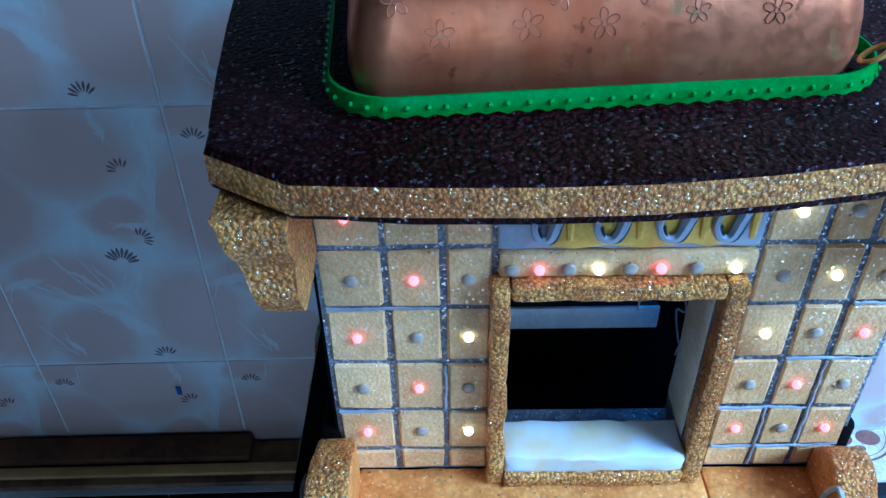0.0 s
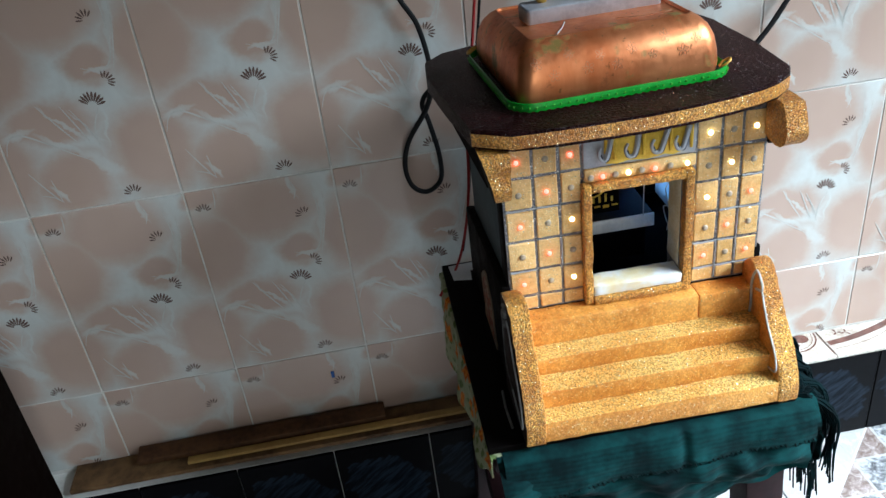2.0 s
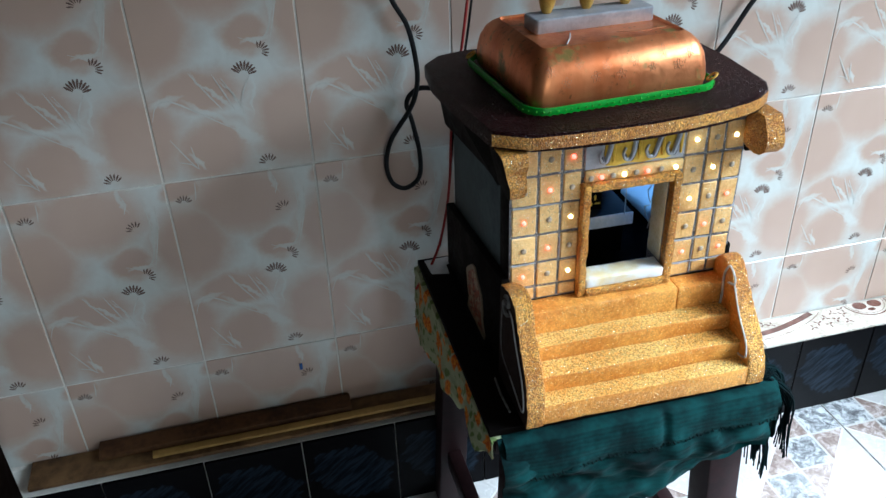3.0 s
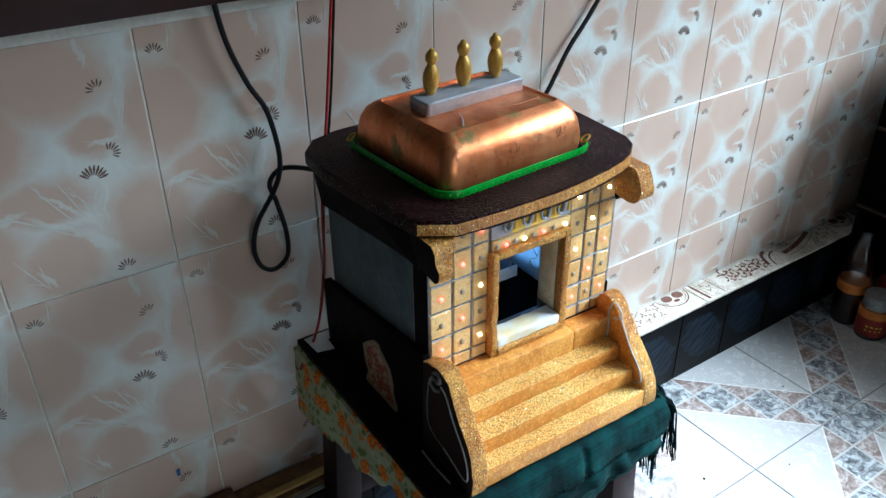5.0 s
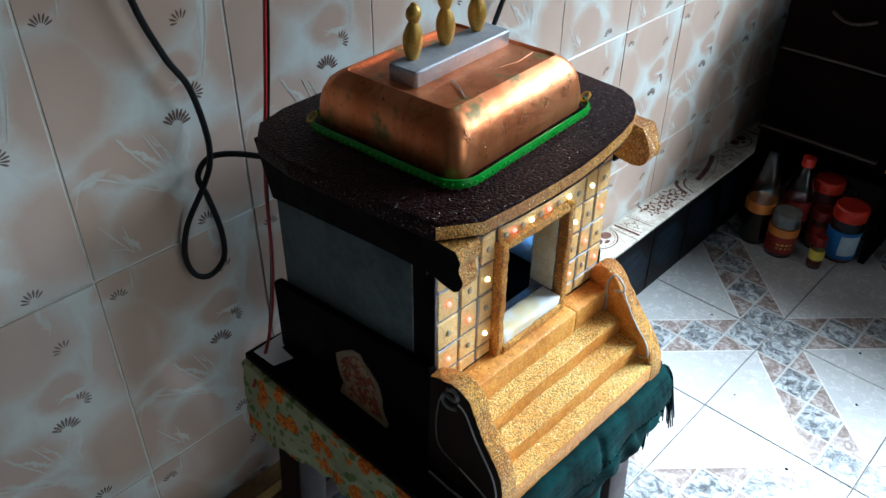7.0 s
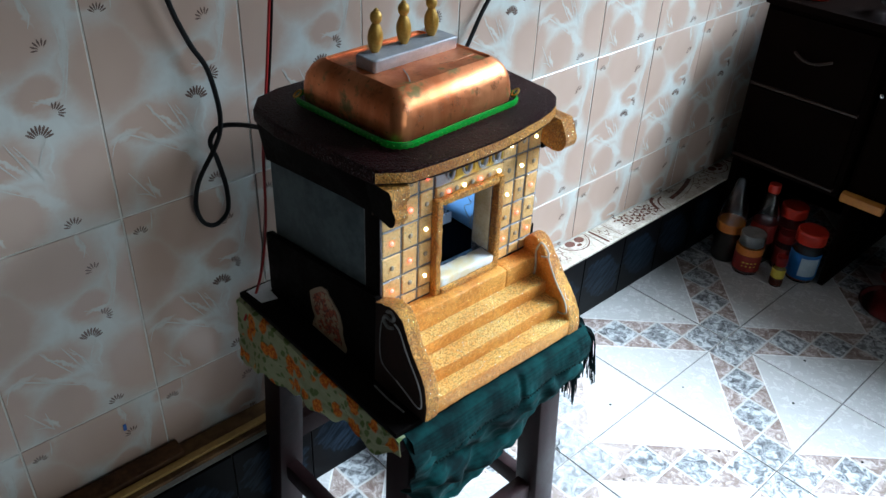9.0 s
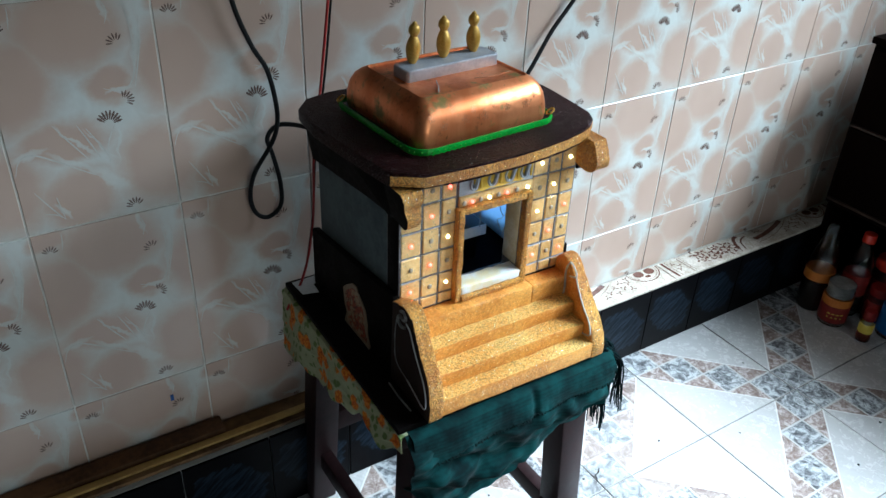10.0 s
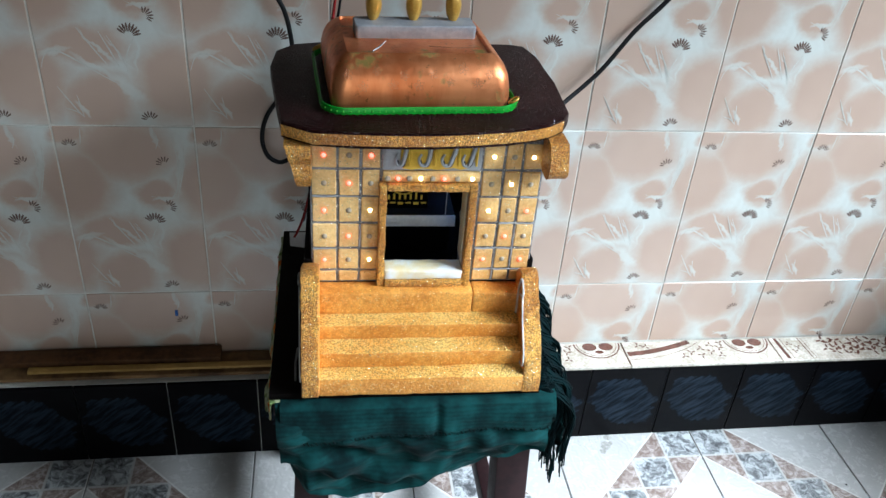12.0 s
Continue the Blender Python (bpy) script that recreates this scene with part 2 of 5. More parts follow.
def ceramic_print():
    """Glazed wall tile: pink cloud patches on a pale blue-grey ground, in the tile's own 0.2 x 0.3 m."""
    m = Nodes("pink_cloud_wall_tile")
    warp = m.noise(19, 4, 0.6)
    shift = m.vmath("SCALE", m.vmath("SUBTRACT", warp.outputs["Color"], (0.5, 0.5, 0.5)), (0, 0, 0))
    shift.node.inputs["Scale"].default_value = 0.040
    vec = m.vmath("ADD", m.coords(), shift)
    total = None
    for u, v, ru, rv in ((0.48, 0.87, 0.31, 0.145), (0.09, 0.67, 0.24, 0.180), (1.09, 0.67, 0.24, 0.180), (0.33, 0.40, 0.25, 0.080),
                         (0.36, 0.12, 0.22, 0.130), (0.91, 0.22, 0.25, 0.180), (-0.09, 0.22, 0.25, 0.180), (0.66, 0.63, 0.13, 0.070),
                         (0.07, 0.96, 0.15, 0.055), (1.07, 0.96, 0.10, 0.055)):
        a = m.vmath("SUBTRACT", vec, (u * 0.2, 0, v * 0.3))
        b = m.vmath("MULTIPLY", a, (0.83 / (ru * 0.2), 0, 0.83 / (rv * 0.3)))
        spot = m.ramp(m.vmath("LENGTH", b, (0, 0, 0)), 0.60, 1.34, 1.0, 0.0)
        total = spot if total is None else m.math("MAXIMUM", total, spot)
    for u, v, length, width, turn in ((0.12, 0.365, 0.022, 0.0050, 12), (0.36, 0.290, 0.030, 0.0050, -38), (0.57, 0.19, 0.028, 0.0060, -40), (0.86, 0.80, 0.050, 0.0050, 86), (0.73, 0.60, 0.016, 0.0030, 8),
                                      (0.42, 0.39, 0.030, 0.0022, -52), (0.55, 0.36, 0.026, 0.0020, -60), (0.66, 0.36, 0.028, 0.0020, 78), (0.71, 0.95, 0.016, 0.0026, -70), (0.25, 0.09, 0.016, 0.0035, -50)):
        c, k = math.cos(radians(turn)), math.sin(radians(turn))
        a = m.vmath("SUBTRACT", vec, (u * 0.2, 0, v * 0.3))
        along, across = m.vmath("DOT_PRODUCT", a, (c / length, 0, k / length)), m.vmath("DOT_PRODUCT", a, (-k / width, 0, c / width))
        near = m.math("ADD", m.math("MULTIPLY", along, along), m.math("MULTIPLY", across, across))
        total = m.math("MULTIPLY", total, m.ramp(near, 0.05, 1.7, 0.25, 1.0))
    soft = m.noise(9, 2)
    pink = m.mix(soft.outputs[0], (0.455, 0.324, 0.254), (0.535, 0.402, 0.326))
    pale = m.mix(m.noise(30, 4, 0.6, None, 0.8).outputs[0], (0.515, 0.518, 0.476), (0.655, 0.676, 0.642))
    m.setp(color=m.mix(total, pale, pink), rough=0.13, spec=0.5)
    m.bump(m.math("ADD", m.math("MULTIPLY", total, -0.25), m.math("MULTIPLY", m.noise(7, 2).outputs[0], 1.5)), 0.10, 0.002)
    return m.mat


def marble_floor():
    """Glazed floor tile, 0.28 m: a diagonal band of small marbled squares on near-white, in the tile's own place."""
    m = Nodes("white_floor_tile_with_marble_band")
    sep = m.add("SeparateXYZ")
    m.link(m.coords(), sep.inputs[0])
    x, y = sep.outputs[0], sep.outputs[1]
    c = 0.07
    diff = m.math("SUBTRACT", x, y)
    away = m.math("ABSOLUTE", diff)
    band = m.ramp(away, c - 0.0012, c + 0.0004, 1.0, 0.0)
    edge = m.ramp(m.math("ABSOLUTE", m.math("SUBTRACT", away, c)), 0.0012, 0.0030, 1.0, 0.0)

    def line(v):
        f = m.math("ABSOLUTE", m.math("SUBTRACT", m.math("FRACT", m.math("ADD", m.math("DIVIDE", v, c), 0.5)), 0.5))
        return m.ramp(f, 0.022, 0.042, 1.0, 0.0)

    lines = m.math("MAXIMUM", line(x), line(y))
    same = m.math("COMPARE", m.math("FLOOR", m.math("DIVIDE", x, c)), m.math("FLOOR", m.math("DIVIDE", y, c)))
    same.node.inputs[2].default_value = 0.1
    loc = m.vmath("ADD", m.coords(), m.vmath("SCALE", (1, 1, 1), (0, 0, 0)))
    jig = loc.node.inputs[1].links[0].from_node
    m.link(m.math("MULTIPLY", random_of(m), 7.0), jig.inputs["Scale"])
    vein = m.noise(55, 7, 0.72, loc, 0.9)
    grey = m.mix(m.ramp(vein.outputs[0], 0.36, 0.62), (0.085, 0.085, 0.090), (0.46, 0.47, 0.48))
    rose = m.mix(m.ramp(vein.outputs[0], 0.36, 0.64), (0.19, 0.135, 0.115), (0.44, 0.37, 0.34))
    marble = m.mix(same, rose, grey)
    cloud = m.noise(16, 3, 0.5, loc)
    white = m.mix(cloud.outputs[0], (0.46, 0.445, 0.43), (0.545, 0.53, 0.52))
    joint = m.mix(m.math("MAXIMUM", lines, edge), marble, (0.50, 0.48, 0.46))
    dirt = m.ramp(m.noise(11, 5, 0.7, loc).outputs[0], 0.55, 0.78, 0.0, 0.22)
    col = m.mix(dirt, m.mix(band, white, joint), (0.34, 0.31, 0.28))
    col = m.mix(edge, col, m.mix(0.7, col, (0.74, 0.72, 0.69)))
    scroll = m.add("TexWave")
    m.put(scroll.inputs["Vector"], loc)
    scroll.inputs["Scale"].default_value, scroll.inputs["Distortion"].default_value = 20, 14
    scroll.inputs["Detail"].default_value, scroll.inputs["Detail Scale"].default_value = 2, 1.6
    m.setp(color=col, rough=m.ramp(vein.outputs[0], 0.3, 0.7, 0.17, 0.32), spec=0.75)
    m.bump(m.math("ADD", m.math("MULTIPLY", scroll.outputs[1], m.math("SUBTRACT", 1.0, band)), m.math("MULTIPLY", lines, -0.6)), 0.32, 0.001)
    return m.mat


def skirting_print():
    """Black glazed tile with a grey, diagonally brushed patch in its middle (0.15 x 0.175 m)."""
    m = Nodes("black_skirting_tile")
    sep = m.add("SeparateXYZ")
    m.link(m.coords(), sep.inputs[0])
    x, z = m.math("SUBTRACT", sep.outputs[0], 0.075), m.math("SUBTRACT", sep.outputs[2], 0.088)
    a, b = m.math("ABSOLUTE", m.math("ADD", x, m.math("MULTIPLY", z, 0.35))), m.math("ABSOLUTE", z)
    warp = m.math("MULTIPLY", m.math("SUBTRACT", m.noise(70, 2).outputs[0], 0.5), 0.035)
    d = m.math("ADD", m.math("MAXIMUM", m.math("ADD", m.math("MULTIPLY", a, 0.8), m.math("MULTIPLY", b, 0.45)), m.math("MULTIPLY", b, 0.95)), warp)
    patch = m.ramp(d, 0.050, 0.056, 1.0, 0.0)
    along = m.math("SUBTRACT", m.math("MULTIPLY", x, 0.62), m.math("MULTIPLY", z, 0.78))
    comb = m.add("CombineXYZ")
    m.link(m.math("MULTIPLY", along, 1.0), comb.inputs[0])
    m.link(m.math("MULTIPLY", m.math("ADD", x, z), 0.10), comb.inputs[1])
    stripe = m.noise(130, 3, 0.6, comb.outputs[0])
    grey = m.mix(m.ramp(stripe.outputs[0], 0.38, 0.66), (0.002, 0.004, 0.007), (0.015, 0.023, 0.035))
    black = m.mix(m.noise(60, 3).outputs[0], (0.0015, 0.0015, 0.002), (0.004, 0.004, 0.005))
    m.setp(color=m.mix(patch, black, grey), rough=0.28, spec=0.045)
    m.bump(stripe.outputs[0], 0.1, 0.0006)
    return m.mat


def copper():
    m = Nodes("copper_with_green_traces")
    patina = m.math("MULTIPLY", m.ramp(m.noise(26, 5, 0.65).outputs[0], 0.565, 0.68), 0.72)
    streak = m.noise(30, 4, 0.6, m.vmath("MULTIPLY", m.coords(), (1.0, 1.0, 0.22)))
    tone = m.mix(m.ramp(streak.outputs[0], 0.32, 0.68), (0.66, 0.190, 0.062), (0.86, 0.330, 0.135))
    scratch = m.noise(190, 3)
    petals = m.voronoi(62)
    emboss = m.ramp(m.math("SINE", m.math("MULTIPLY", petals.outputs["Distance"], 11.0)), 0.2, 0.9)
    some = m.ramp(m.noise(17, 2).outputs[0], 0.50, 0.58)
    dirt = m.ramp(m.noise(48, 5, 0.7).outputs[0], 0.56, 0.74, 0.0, 0.55)
    tone = m.mix(dirt, tone, (0.20, 0.060, 0.022))
    tone = m.mix(m.ramp(m.noise(125, 3, 0.6).outputs[0], 0.64, 0.72, 0.0, 0.6), tone, (0.11, 0.050, 0.016))
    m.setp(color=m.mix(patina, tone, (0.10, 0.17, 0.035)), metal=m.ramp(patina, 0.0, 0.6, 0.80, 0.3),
           rough=m.ramp(scratch.outputs[0], 0.3, 0.7, 0.33, 0.46))
    m.bump(m.math("ADD", m.math("MULTIPLY", scratch.outputs[0], 0.5), m.math("MULTIPLY", m.math("MULTIPLY", emboss, some), 0.16)), 0.3, 0.0010)
    return m.mat


def floral_cloth():
    m = Nodes("cream_floral_cloth")
    warp = m.vmath("ADD", m.coords(), m.vmath("SCALE", m.noise(70, 2).outputs["Color"], (0, 0, 0)))
    warp.node.inputs[1].links[0].from_node.inputs["Scale"].default_value = 0.010
    big, leaf = m.voronoi(36, "F1", warp), m.voronoi(74, "F1", warp)
    flower = m.ramp(big.outputs["Distance"], 0.36, 0.45, 1.0, 0.0)
    heart = m.ramp(big.outputs["Distance"], 0.09, 0.13, 1.0, 0.0)
    leaves = m.ramp(leaf.outputs["Distance"], 0.30, 0.42, 1.0, 0.0)
    petal = m.mix(m.ramp(m.noise(240, 2).outputs[0], 0.4, 0.6), (0.52, 0.095, 0.012), (0.74, 0.26, 0.03))
    cream = m.mix(m.noise(90, 3).outputs[0], (0.31, 0.33, 0.18), (0.44, 0.46, 0.28))
    col = m.mix(flower, m.mix(leaves, cream, (0.15, 0.21, 0.070)), m.mix(heart, petal, (0.32, 0.06, 0.01)))
    m.setp(color=col, rough=0.85, spec=0.2)
    m.bump(m.noise(700, 2).outputs[0], 0.3, 0.0005)
    return m.mat


def shawl_cloth():
    m = Nodes("dark_green_woven_cloth")
    wave = m.add("TexWave", bands="Z")
    m.put(wave.inputs["Vector"], m.coords())
    wave.inputs["Scale"].default_value, wave.inputs["Distortion"].default_value = 60, 2.5
    n = m.noise(22, 5)
    f = m.math("ADD", m.math("MULTIPLY", wave.outputs[1], 0.05), m.math("MULTIPLY", n.outputs[0], 0.95))
    m.setp(color=m.mix(m.ramp(f, 0.32, 0.68), (0.0008, 0.0066, 0.0074), (0.0058, 0.041, 0.041)), rough=0.85, sheen=0.02, spec=0.08)
    m.bump(m.noise(900, 2).outputs[0], 0.35, 0.0006)
    return m.mat


def cutout_print():
    m = Nodes("printed_paper_cutout")
    n = m.noise(95, 4, 0.6, None, 0.8)
    red = m.mix(m.ramp(m.noise(190, 2).outputs[0], 0.4, 0.6), (0.085, 0.008, 0.006), (0.38, 0.065, 0.016))
    col = m.mix(m.ramp(n.outputs[0], 0.44, 0.50), (0.40, 0.29, 0.17), red)
    m.setp(color=col, rough=0.5)
    return m.mat


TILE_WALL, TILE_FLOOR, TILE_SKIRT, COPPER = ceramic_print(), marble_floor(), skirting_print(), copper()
FRINGE = grainy("black_green_threads", (0.0008, 0.0035, 0.0042), (0.0025, 0.011, 0.012), 60, 0.85, 0, 0.2, 0.0005, None, 0.06)
FLORAL, SHAWL, CUTOUT = floral_cloth(), shawl_cloth(), cutout_print()
FAN_INK = grainy("brown_printed_ink", (0.11, 0.07, 0.058), (0.18, 0.125, 0.105), 200, 0.2, 0, 0.02, 0.0003)
PALE_INK = grainy("pale_printed_ink", (0.50, 0.485, 0.435), (0.58, 0.575, 0.535), 60, 0.16, 0, 0.02, 0.0003)
BORDER_GLAZE = grainy("white_border_glaze", (0.38, 0.325, 0.26), (0.64, 0.585, 0.515), 24, 0.22, 0, 0.05, 0.0005)
BORDER_INK = grainy("brown_border_ink", (0.085, 0.036, 0.026), (0.150, 0.066, 0.048), 80, 0.22, 0, 0.02, 0.0003)


# ---- mesh helpers ----
def mesh_of(name, bm, *mats):
    me = bpy.data.meshes.new(name)
    bmesh.ops.recalc_face_normals(bm, faces=bm.faces)
    bm.to_mesh(me)
    bm.free()
    for m in mats:
        me.materials.append(m)
    return me


def smooth(ob, angle=35):
    me = ob.data
    me.polygons.foreach_set("use_smooth", [True] * len(me.polygons))
    me.set_sharp_from_angle(angle=radians(angle))
    return ob


def part(name, bm, mats, parent, label="", angle=35):
    """One bmesh as one mesh object under a thing or a part."""
    mats = mats if isinstance(mats, (tuple, list)) else (mats,)
    ob = new(name, mesh_of(name, bm, *mats))
    ob.parent = parent
    smooth(ob, angle)
    return tagged(ob, label) if label else ob


def thing(name, m, label, category, group="", kind=""):
    ob = new(name)
    ob.empty_display_size = 0.05
    ob.matrix_world = m
    return tagged(ob, label, category, group, kind)


def solid(name, bm, mats, label, category, group="", kind="", m=None, angle=35):
    """A thing that is one mesh."""
    mats = mats if isinstance(mats, (tuple, list)) else (mats,)
    ob = new(name, mesh_of(name, bm, *mats))
    if m is not None:
        ob.matrix_world = m
    smooth(ob, angle)
    return tagged(ob, label, category, group, kind)


def box(x0, x1, y0, y1, z0, z1, bevel=0.0, segs=2, bm=None):
    out = bm or bmesh.new()
    made = bmesh.ops.create_cube(out, size=1.0, matrix=Matrix.Translation(((x0 + x1) / 2, (y0 + y1) / 2, (z0 + z1) / 2))
                                 @ Matrix.Diagonal((x1 - x0, y1 - y0, z1 - z0, 1)))
    if bevel:
        edges = list({e for v in made["verts"] for e in v.link_edges})
        bmesh.ops.bevel(out, geom=edges, offset=bevel, segments=segs, profile=0.5, affect="EDGES")
    return out


def rough_box(x0, x1, y0, y1, z0, z1, amp=0.0007, step=0.007):
    """A hand-cut foam bar: a box cut into cells whose corners wander a little."""
    out = box(x0, x1, y0, y1, z0, z1)
    for axis, lo, hi in ((0, x0, x1), (1, y0, y1), (2, z0, z1)):
        n = max(2, int((hi - lo) / step))
        for k in range(1, n):
            co, no = [0.0, 0.0, 0.0], [0.0, 0.0, 0.0]
            co[axis], no[axis] = lo + (hi - lo) * k / n, 1.0
            bmesh.ops.bisect_plane(out, geom=out.verts[:] + out.edges[:] + out.faces[:], plane_co=co, plane_no=no)
    bmesh.ops.bevel(out, geom=[e for e in out.edges if len(e.link_faces) == 2 and e.calc_face_angle(0) > 0.7], offset=0.0018, segments=2, profile=0.5, affect="EDGES")
    for v in out.verts:
        v.co += amp * (noise.noise_vector(v.co * 130) + 0.7 * noise.noise_vector(v.co * 320))
    return out


def prism(points, axis, lo, hi, bevel=0.0, bm=None):
    """A flat outline drawn out along an axis. points: the other two coordinates, in the axes' order."""
    out = bm or bmesh.new()

    def at(p, v):
        return {"x": (v, p[0], p[1]), "y": (p[0], v, p[1]), "z": (p[0], p[1], v)}[axis]

    a, b = [out.verts.new(at(p, lo)) for p in points], [out.verts.new(at(p, hi)) for p in points]
    n = len(points)
    out.faces.new(a)
    out.faces.new(b[::-1])
    for i in range(n):
        out.faces.new((a[i], a[(i + 1) % n], b[(i + 1) % n], b[i]))
    bmesh.ops.recalc_face_normals(out, faces=out.faces)
    if bevel:
        keep = [e for e in out.edges if len(e.link_faces) == 2 and e.calc_face_angle(0) > 0.5]
        bmesh.ops.bevel(out, geom=keep, offset=bevel, segments=2, profile=0.5, affect="EDGES")
    return out


def curve_through(points, steps=8, closed=False):
    """A smooth line through the given points."""
    p = [Vector(q) for q in points]
    n, out = len(p), []
    for i in range(n if closed else n - 1):
        a, b, c, d = (p[(i - 1) % n], p[i], p[(i + 1) % n], p[(i + 2) % n]) if closed else (p[max(i - 1, 0)], p[i], p[i + 1], p[min(i + 2, n - 1)])
        for k in range(steps):
            t = k / steps
            out.append(0.5 * (2 * b + (c - a) * t + (2 * a - 5 * b + 4 * c - d) * t * t + (3 * b - a - 3 * c + d) * t ** 3))
    if not closed:
        out.append(p[-1])
    return out


def tube(points, r, sides=8, closed=False, bm=None, r_end=None):
    out = bm or bmesh.new()
    n, rings = len(points), []
    side = Vector((0.3, 0.9, 0.31)).normalized()
    for i, p in enumerate(points):
        a, b = (points[(i - 1) % n], points[(i + 1) % n]) if closed else (points[max(i - 1, 0)], points[min(i + 1, n - 1)])
        d = (Vector(b) - Vector(a)).normalized()
        side = (side - d * side.dot(d)).normalized()
        up = d.cross(side)
        rr = r if r_end is None else r + (r_end - r) * i / (n - 1)
        rings.append([out.verts.new(Vector(p) + rr * (math.cos(2 * math.pi * k / sides) * side + math.sin(2 * math.pi * k / sides) * up)) for k in range(sides)])
    for i in range(n if closed else n - 1):
        a, b = rings[i], rings[(i + 1) % n]
        shift = 0
        if closed and i == n - 1:
            shift = min(range(sides), key=lambda s: (a[0].co - b[s].co).length)
        for k in range(sides):
            out.faces.new((a[k], a[(k + 1) % sides], b[(k + 1 + shift) % sides], b[(k + shift) % sides]))
    if not closed:
        out.faces.new(rings[0][::-1])
        out.faces.new(rings[-1])
    return out


def lathe(profile, sides=24, at=(0, 0, 0), bm=None):
    """A turned body: (radius, height) from the bottom up."""
    out = bm or bmesh.new()
    rings = []
    for r, z in profile:
        rings.append([out.verts.new((at[0] + r * math.cos(2 * math.pi * k / sides), at[1] + r * math.sin(2 * math.pi * k / sides), at[2] + z)) for k in range(sides)])
    for a, b in zip(rings, rings[1:]):
        for k in range(sides):
            out.faces.new((a[k], a[(k + 1) % sides], b[(k + 1) % sides], b[k]))
    out.faces.new(rings[0][::-1])
    out.faces.new(rings[-1])
    return out


def ball(at, r, squash=1.0, bm=None, rings=6, sides=10):
    prof = [(max(r * math.sin(math.pi * i / rings), r * 0.04), -r * squash * math.cos(math.pi * i / rings)) for i in range(rings + 1)]
    return lathe(prof, sides, at, bm)


def round_rect(hx, hy, r, n=6):
    pts = []
    for cx, cy, a0 in ((hx - r, hy - r, 0), (-hx + r, hy - r, 90), (-hx + r, -hy + r, 180), (hx - r, -hy + r, 270)):
        for k in range(n + 1):
            a = radians(a0 + 90 * k / n)
            pts.append((cx + r * math.cos(a), cy + r * math.sin(a)))
    return pts


def loft(levels, bm=None):
    """Rounded rectangles stacked: (hx, hy, corner radius, z)."""
    out = bm or bmesh.new()
    rings = [[out.verts.new((x, y, z)) for x, y in round_rect(hx, hy, r)] for hx, hy, r, z in levels]
    n = len(rings[0])
    for a, b in zip(rings, rings[1:]):
        for k in range(n):
            out.faces.new((a[k], a[(k + 1) % n], b[(k + 1) % n], b[k]))
    out.faces.new(rings[0][::-1])
    out.faces.new(rings[-1])
    return out


def patch(bm, pts, put, slot):
    """A flat printed shape as a face of a given material slot."""
    f = bm.faces.new([bm.verts.new(put(p)) for p in pts])
    f.material_index = slot
    return f


def stroke(bm, pts, width, put, slot, taper=True):
    """A printed line of some width that may taper to both ends."""
    line = curve_through([(x, y, 0) for x, y in pts], 5)
    left, right = [], []
    for i, p in enumerate(line):
        d = (line[min(i + 1, len(line) - 1)] - line[max(i - 1, 0)]).normalized()
        w = width * (0.25 + 0.75 * math.sin(math.pi * (i + 0.5) / len(line)) if taper else 1.0) / 2
        left.append((p.x - d.y * w, p.y + d.x * w))
        right.append((p.x + d.y * w, p.y - d.x * w))
    for i in range(len(line) - 1):
        patch(bm, (left[i], left[i + 1], right[i + 1], right[i]), put, slot)


# ---- structure ----
X0, X1, Y0, H = -1.30, WIN_X, -2.70, 2.60


def wall(name, boxes, mat, label):
    bm = bmesh.new()
    for b in boxes:
        box(*b, bm=bm)
    return solid(name, bm, mat, label, "wall", kind="structure")


wall_north = wall("wall_north", [(X0, X1, 0.0016, 0.13, 0.0, H)], GROUT, "back wall faced with glazed pink cloud tiles in pale grout")
wall("wall_east", [(X1, X1 + 0.12, WIN_Y1, 0.13, 0, H), (X1, X1 + 0.12, Y0 - 0.12, WIN_Y0, 0, H), (X1, X1 + 0.12, WIN_Y0, WIN_Y1, 0, WIN_Z0), (X1, X1 + 0.12, WIN_Y0, WIN_Y1, WIN_Z1, H)], PLASTER, "plain plastered wall with a bright window opening")
wall("wall_west", [(X0 - 0.12, X0, Y0 - 0.12, 0.13, 0, H)], PLASTER, "plain dull plastered wall closing the room")
# The gap in this unseen wall is added to let the fill lamp in.
wall("wall_south", [(X0, -0.1, Y0 - 0.12, Y0, 0, H), (0.8, X1, Y0 - 0.12, Y0, 0, H), (-0.1, 0.8, Y0 - 0.12, Y0, 2.1, H)], PLASTER, "plain dull plastered wall with a gap added for the fill lamp")
floor = solid("floor", box(X0 - 0.1, X1 + 0.1, Y0 - 0.1, 0.12, -0.10, -0.0025), FLOOR_GROUT, "floor of glazed white tiles with diagonal marble bands", "floor", kind="structure")
solid("ceiling", box(X0 - 0.12, X1 + 0.12, Y0 - 0.12, 0.13, H, H + 0.1), CEILING, "plain white painted ceiling", "ceiling", kind="structure")
LEDGE_Z, LEDGE_Y = 0.178, -0.067
skirting = solid("skirting_ledge", box(X0, X1, LEDGE_Y + 0.006, 0.004, 0.0, LEDGE_Z - 0.006), GROUT, "projecting skirting ledge of black tiles with a patterned border on top", "skirting", kind="structure")

solid("trim_beam", box(X0, X1, -0.016, 0.0014, 0.9290, 1.032, 0.003), MAROON, "dark maroon painted wooden beam above the wall tiles", "beam", kind="structure")
solid("wall_plaster", box(X0, X1, -0.004, 0.0014, 1.0325, H - 0.001), PLASTER, "plain dull plaster above the tiles", "wall", kind="structure")

# ---- shrine ----
SHRINE = pose(0.3020, -0.4255, 0.4645, 0, 0, -1.0)
shrine = thing("model_shrine", SHRINE, "gold glitter foam model shrine with steps and lit bulbs", "model shrine")

